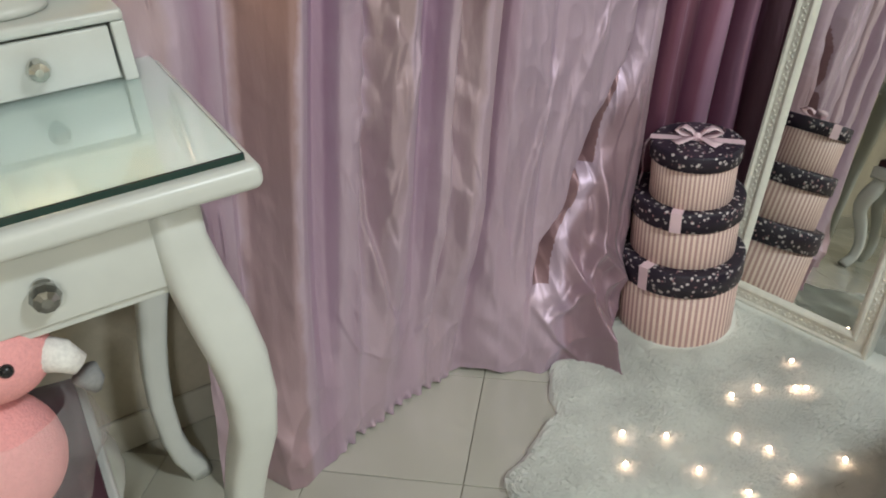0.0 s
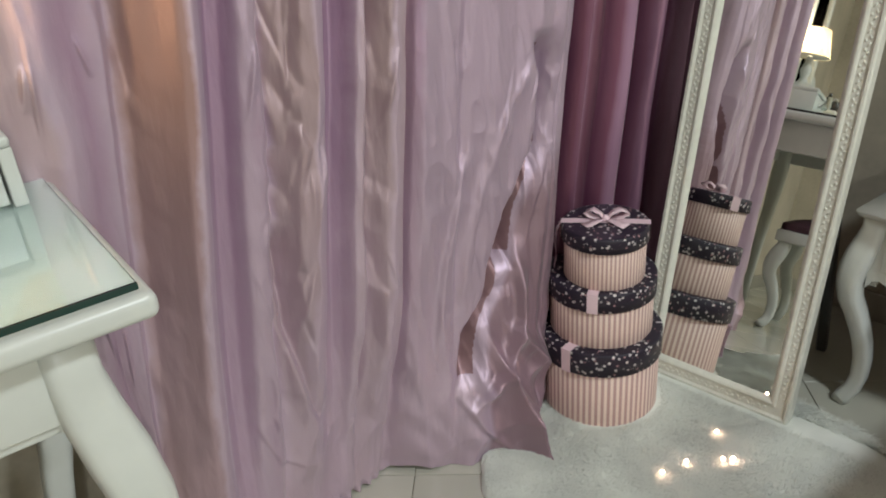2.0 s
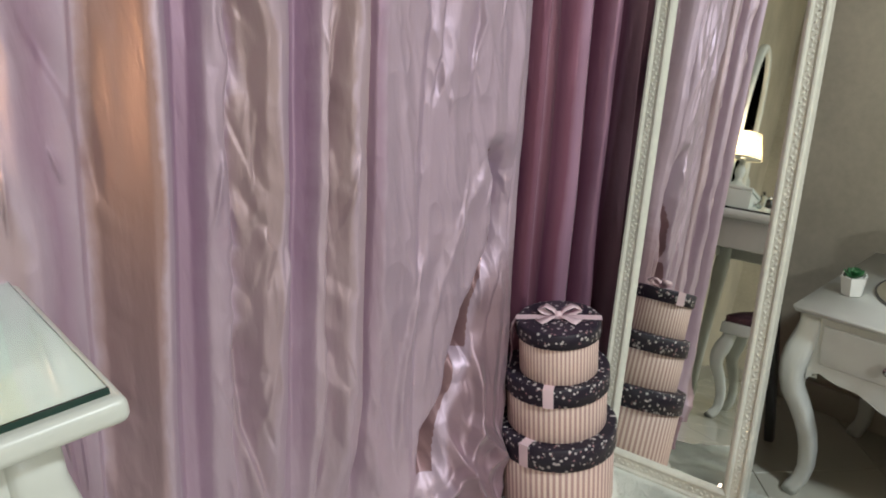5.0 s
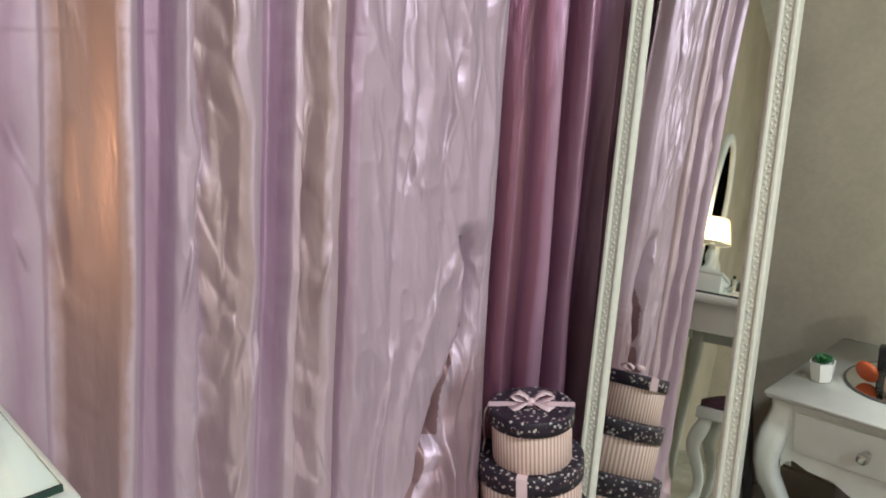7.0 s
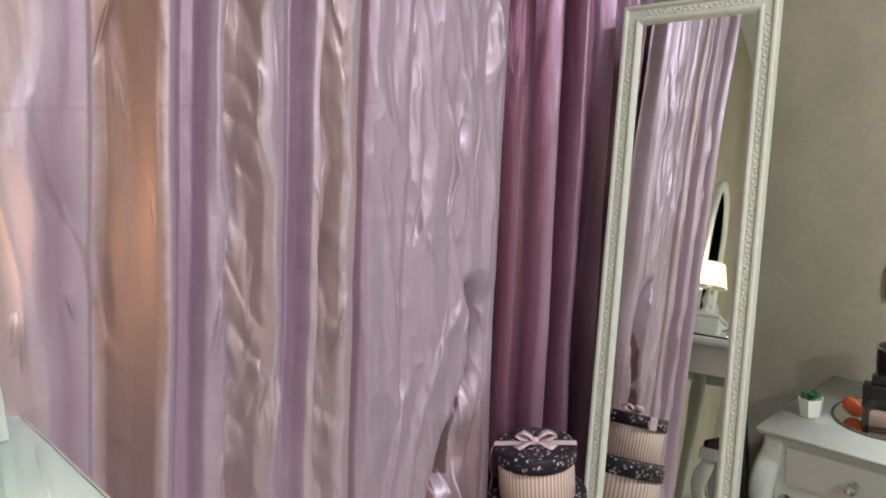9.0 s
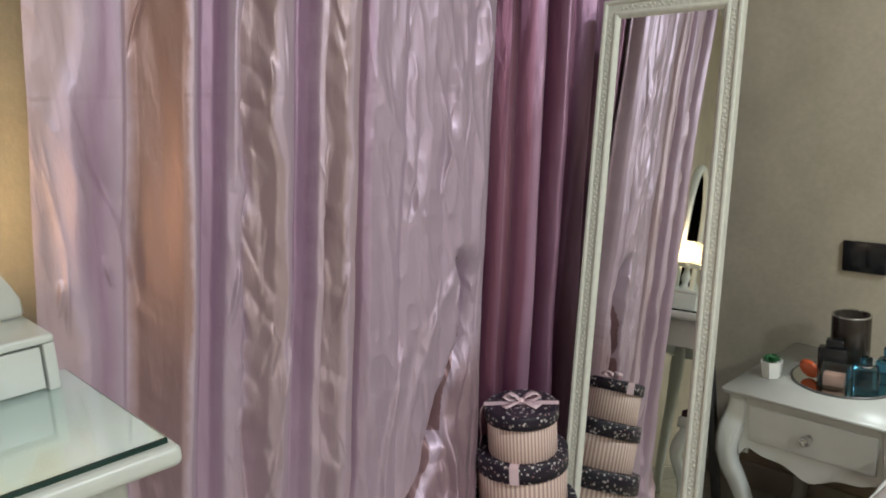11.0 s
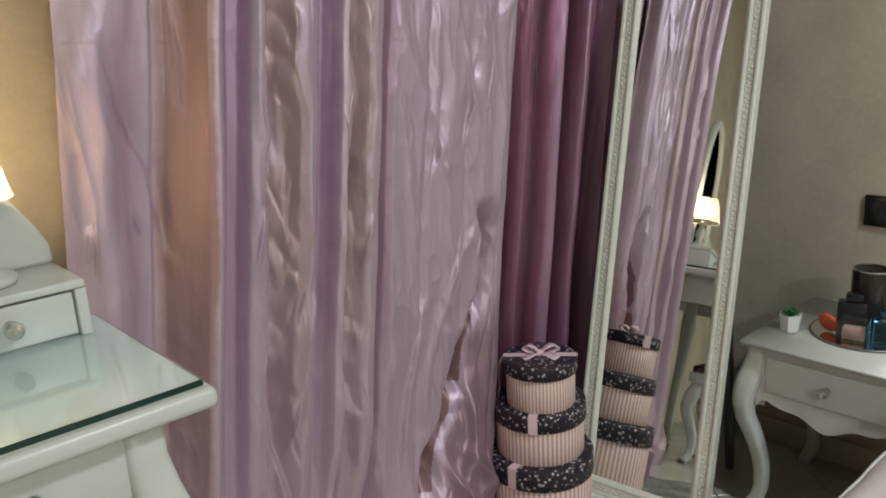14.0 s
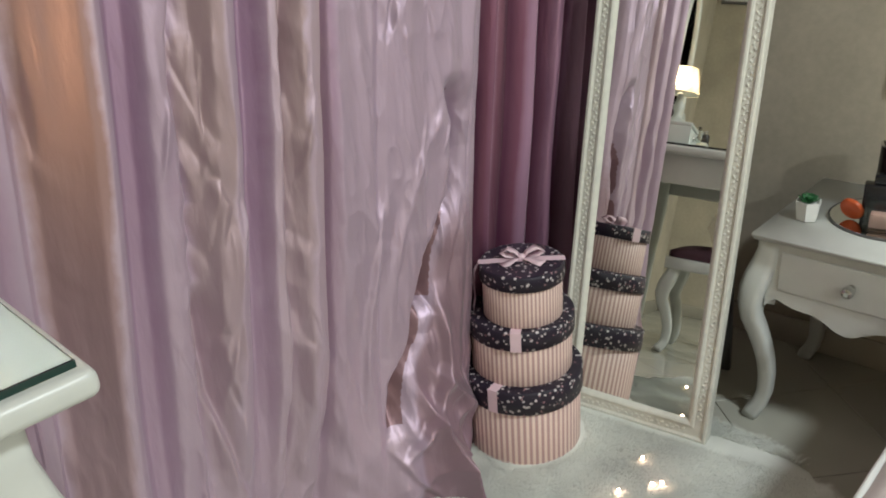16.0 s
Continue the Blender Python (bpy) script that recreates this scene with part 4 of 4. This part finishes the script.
for x, y, r, h, rot in ((1.872, 0.610, 0.026, 0.075, 20), (1.93, 0.585, 0.022, 0.085, 5)):
    b = thing("perfume_bottle", "blue glass perfume bottle with a silver cap", "bottle", pose(x, y, ON, 0, 0, rot), "cosmetics")
    part("body", box(-r, r, -r, r, 0, h * 0.7, 0.006, 3), BLUE, b)
    part("collar", lathe([(r * 0.5, h * 0.7), (r * 0.5, h * 0.76)], 20), CHROME, b)
    part("cap", lathe([(r * 0.42, h * 0.76), (r * 0.45, h * 0.78), (r * 0.45, h), (r * 0.38, h * 1.02)], 20), BLUE, b)

sock = thing("wall_socket", "black double socket plate on the beige wall", "socket", pose(X1, 0.708, 0.711))
part("plate", box(-0.010, -0.0003, -0.052, 0.052, -0.039, 0.039, 0.004), BLACK, sock)
for s in (-0.024, 0.024):
    part("insert", box(-0.0118, -0.0101, s - 0.021, s + 0.021, -0.024, 0.024, 0.0006), BLACK, sock)

# ---- picture on the far wall ----
pic = thing("framed_picture", "small framed print with a black emblem", "picture", pose(X0 + 0.0005, 1.370, 2.072))
for n, e in (("frame_side", (0, 0.016, -0.1, -0.084, -0.13, 0.13)), ("frame_side", (0, 0.016, 0.084, 0.1, -0.13, 0.13)), ("frame_side", (0, 0.016, -0.0838, 0.0838, 0.114, 0.13)), ("frame_side", (0, 0.016, -0.0838, 0.0838, -0.13, -0.114))):
    part(n, box(*e, bevel=0.002), GREYMETAL, pic)
part("print", box(0.0, 0.005, -0.0838, 0.0838, -0.1138, 0.1138), CERAMIC, pic, smooth=False)
bm = bmesh.new()
for s in (-0.018, 0.018):
    lathe([(0.022, 0.0), (0.030, 0.0), (0.030, 0.001), (0.022, 0.001)], 28, pose(0.0055, s, 0.035, 0, 90, 0), bm, caps=False)
box(0.0052, 0.0062, -0.03, 0.03, -0.025, -0.012, bm=bm)
part("emblem", bm, BLACK_MATT, pic, "black emblem of plain rings", smooth=False)

# ---- rug with fairy lights ----
RUG = [(1.06, 1.225), (1.015, 1.175), (0.978, 1.10), (0.93, 1.085), (0.877, 1.062), (0.82, 1.035), (0.775, 0.98), (0.74, 0.90), (0.73, 0.82), (0.74, 0.74), (0.80, 0.64), (0.90, 0.54), (1.02, 0.46), (1.15, 0.42), (1.28, 0.45),
       (1.42, 0.50), (1.55, 0.57), (1.64, 0.67), (1.67, 0.79), (1.66, 0.90), (1.66, 1.02), (1.63, 1.14), (1.57, 1.24), (1.46, 1.28), (1.34, 1.275), (1.22, 1.25), (1.13, 1.24)]
rug = thing("fur_rug", "pale grey long-haired fur rug on the tiles", "rug")
rc = Vector((1.15, 0.80))
pts = []
for k in range(len(RUG)):
    a, b = Vector(RUG[k]), Vector(RUG[(k + 1) % len(RUG)])
    for j in range(8):
        p = a.lerp(b, j / 8)
        pts.append(p + (p - rc).normalized() * 0.012 * (noise.noise(Vector((p.x * 25, p.y * 25, 0)))))
bm = bmesh.new()
levels = [(1.0, 0.0005), (0.995, 0.006), (0.97, 0.012)] + [(s / 12, 0.014) for s in range(11, 0, -1)]
rings = []
for s, h in levels:
    rings.append([bm.verts.new((rc.x + (p.x - rc.x) * s, rc.y + (p.y - rc.y) * s, h + (0.002 * noise.noise(Vector((p.x * s * 14, p.y * s * 14, 3 * s))) if h > 0.01 else 0))) for p in pts])
for a, c in zip(rings, rings[1:]):
    for k in range(len(pts)):
        bm.faces.new((a[k], a[(k + 1) % len(pts)], c[(k + 1) % len(pts)], c[k]))
bm.faces.new(rings[-1])
part("backing", bm, FUR, rug)
rs = np.random.RandomState(4)
poly = np.array([(p.x, p.y) for p in pts])


def inside(q):
    x, y = q[:, :1], q[:, 1:]
    a, b = poly[None], np.roll(poly, -1, 0)[None]
    cross = ((a[..., 1] > y) != (b[..., 1] > y)) & (x < (b[..., 0] - a[..., 0]) * (y - a[..., 1]) / (b[..., 1] - a[..., 1] + 1e-9) + a[..., 0])
    return cross.sum(1) % 2 == 1


cand = np.stack([rs.uniform(0.7, 1.68, 150000), rs.uniform(0.4, 1.29, 150000)], 1)
cand = cand[inside(cand)]
cand = cand[(np.hypot(cand[:, 0] - 1.388, cand[:, 1] - 1.204) > 0.128) & (np.abs(cand[:, 0] - 1.562 - 0.155 * (1.04 - cand[:, 1])) > 0.03)]
ang = -0.9 + 2.4 * (lattice(cand[:, 0] * 6, cand[:, 1] * 6, 70) - 0.5) + rs.uniform(-0.7, 0.7, len(cand))
ln = rs.uniform(0.012, 0.030, len(cand))
w = rs.uniform(0.0004, 0.0009, len(cand))
dx, dy = np.cos(ang), np.sin(ang)
vx = np.empty((len(cand), 5, 3))
base = np.column_stack([cand, np.full(len(cand), 0.006)])
for k, (f, hh) in enumerate(((0.0, 0.0), (0.0, 0.0), (0.55, 0.013), (0.55, 0.013), (1.0, 0.015))):
    side = (-1 if k in (0, 2) else 1) if k < 4 else 0
    vx[:, k, 0] = base[:, 0] + dx * ln * f - dy * w * side
    vx[:, k, 1] = base[:, 1] + dy * ln * f + dx * w * side
    vx[:, k, 2] = base[:, 2] + hh * (0.6 + 12 * ln)
fi = np.arange(len(cand))[:, None] * 5
quads = (fi + np.array([0, 1, 3, 2])).tolist()
tris = (fi + np.array([2, 3, 4])).tolist()
me = bpy.data.meshes.new("fur")
me.from_pydata(vx.reshape(-1, 3).tolist(), [], quads + tris)
me.materials.append(FUR)
fur = new("fur", me)
fur.parent = rug
tagged(fur, "long pale grey hairs", kind="stuff")

BULBS = [(1.45, 0.941), (1.334, 0.927), (1.407, 0.873), (1.392, 0.885), (1.276, 0.939), (1.037, 0.981), (1.098, 0.932), (1.202, 0.861), (1.224, 0.809), (0.991, 0.922), (1.087, 0.842), (1.204, 0.744), (1.118, 0.762),
         (1.00, 0.74), (1.31, 0.72), (1.17, 0.63), (1.05, 0.62)]
chain = thing("fairy_lights", "string of warm fairy lights lying in the fur rug", "string lights")
order = [9, 5, 6, 7, 4, 1, 0, 2, 3, 8, 10, 12, 11, 14, 15, 16, 13]
path = [Vector((*BULBS[k], 0.017)) for k in order]
wire = []
for a, b in zip(path, path[1:]):
    for j in range(8):
        p = a.lerp(b, j / 8)
        wire.append(p + Vector((0.01 * math.sin(j * 1.7 + a.x * 90), 0.01 * math.cos(j * 2.1 + a.y * 70), -0.002)))
part("wire", sweep(wire, [0.0003] * len(wire), 5), CHROME, chain)
bulb_mesh = None
for k, (x, y) in enumerate(BULBS):
    if bulb_mesh is None:
        bm = bmesh.new()
        bmesh.ops.create_uvsphere(bm, u_segments=12, v_segments=8, radius=1, matrix=Matrix.Diagonal((0.0042, 0.0034, 0.0034, 1)))
        ob = part("bulb", bm, BULB, chain, "lit warm-white bulb")
        bulb_mesh = ob.data
    else:
        ob = new("bulb", bulb_mesh)
        ob.parent = chain
    ob.matrix_basis = pose(x, y, 0.0265, 0, 0, 40 * k)

# ---- floor tiles, laid diagonally ----
SIDE, JOINT = 0.285, 0.0017
bm = box(-SIDE / 2 + JOINT / 2, SIDE / 2 - JOINT / 2, -SIDE / 2 + JOINT / 2, SIDE / 2 - JOINT / 2, -0.004, 0.0, 0.0009, 1)
tile_mesh = bpy.data.meshes.new("tile")
bm.to_mesh(tile_mesh)
bm.free()
tile_mesh.materials.append(TILE)
corner = Vector((0.74, 1.061))
e1, e2 = Vector((math.cos(radians(49)), math.sin(radians(49)))), Vector((-math.sin(radians(49)), math.cos(radians(49))))
for i in range(-22, 22):
    for j in range(-22, 22):
        c = corner + e1 * SIDE * (i + 0.5) + e2 * SIDE * (j + 0.5)
        if X0 - 0.1 < c.x < X1 + 0.1 and Y0 - 0.1 < c.y < Y1 + 0.1:
            t = new("tile", tile_mesh)
            t.parent = floor
            t.matrix_basis = pose(c.x, c.y, 0, 0, 0, 49)
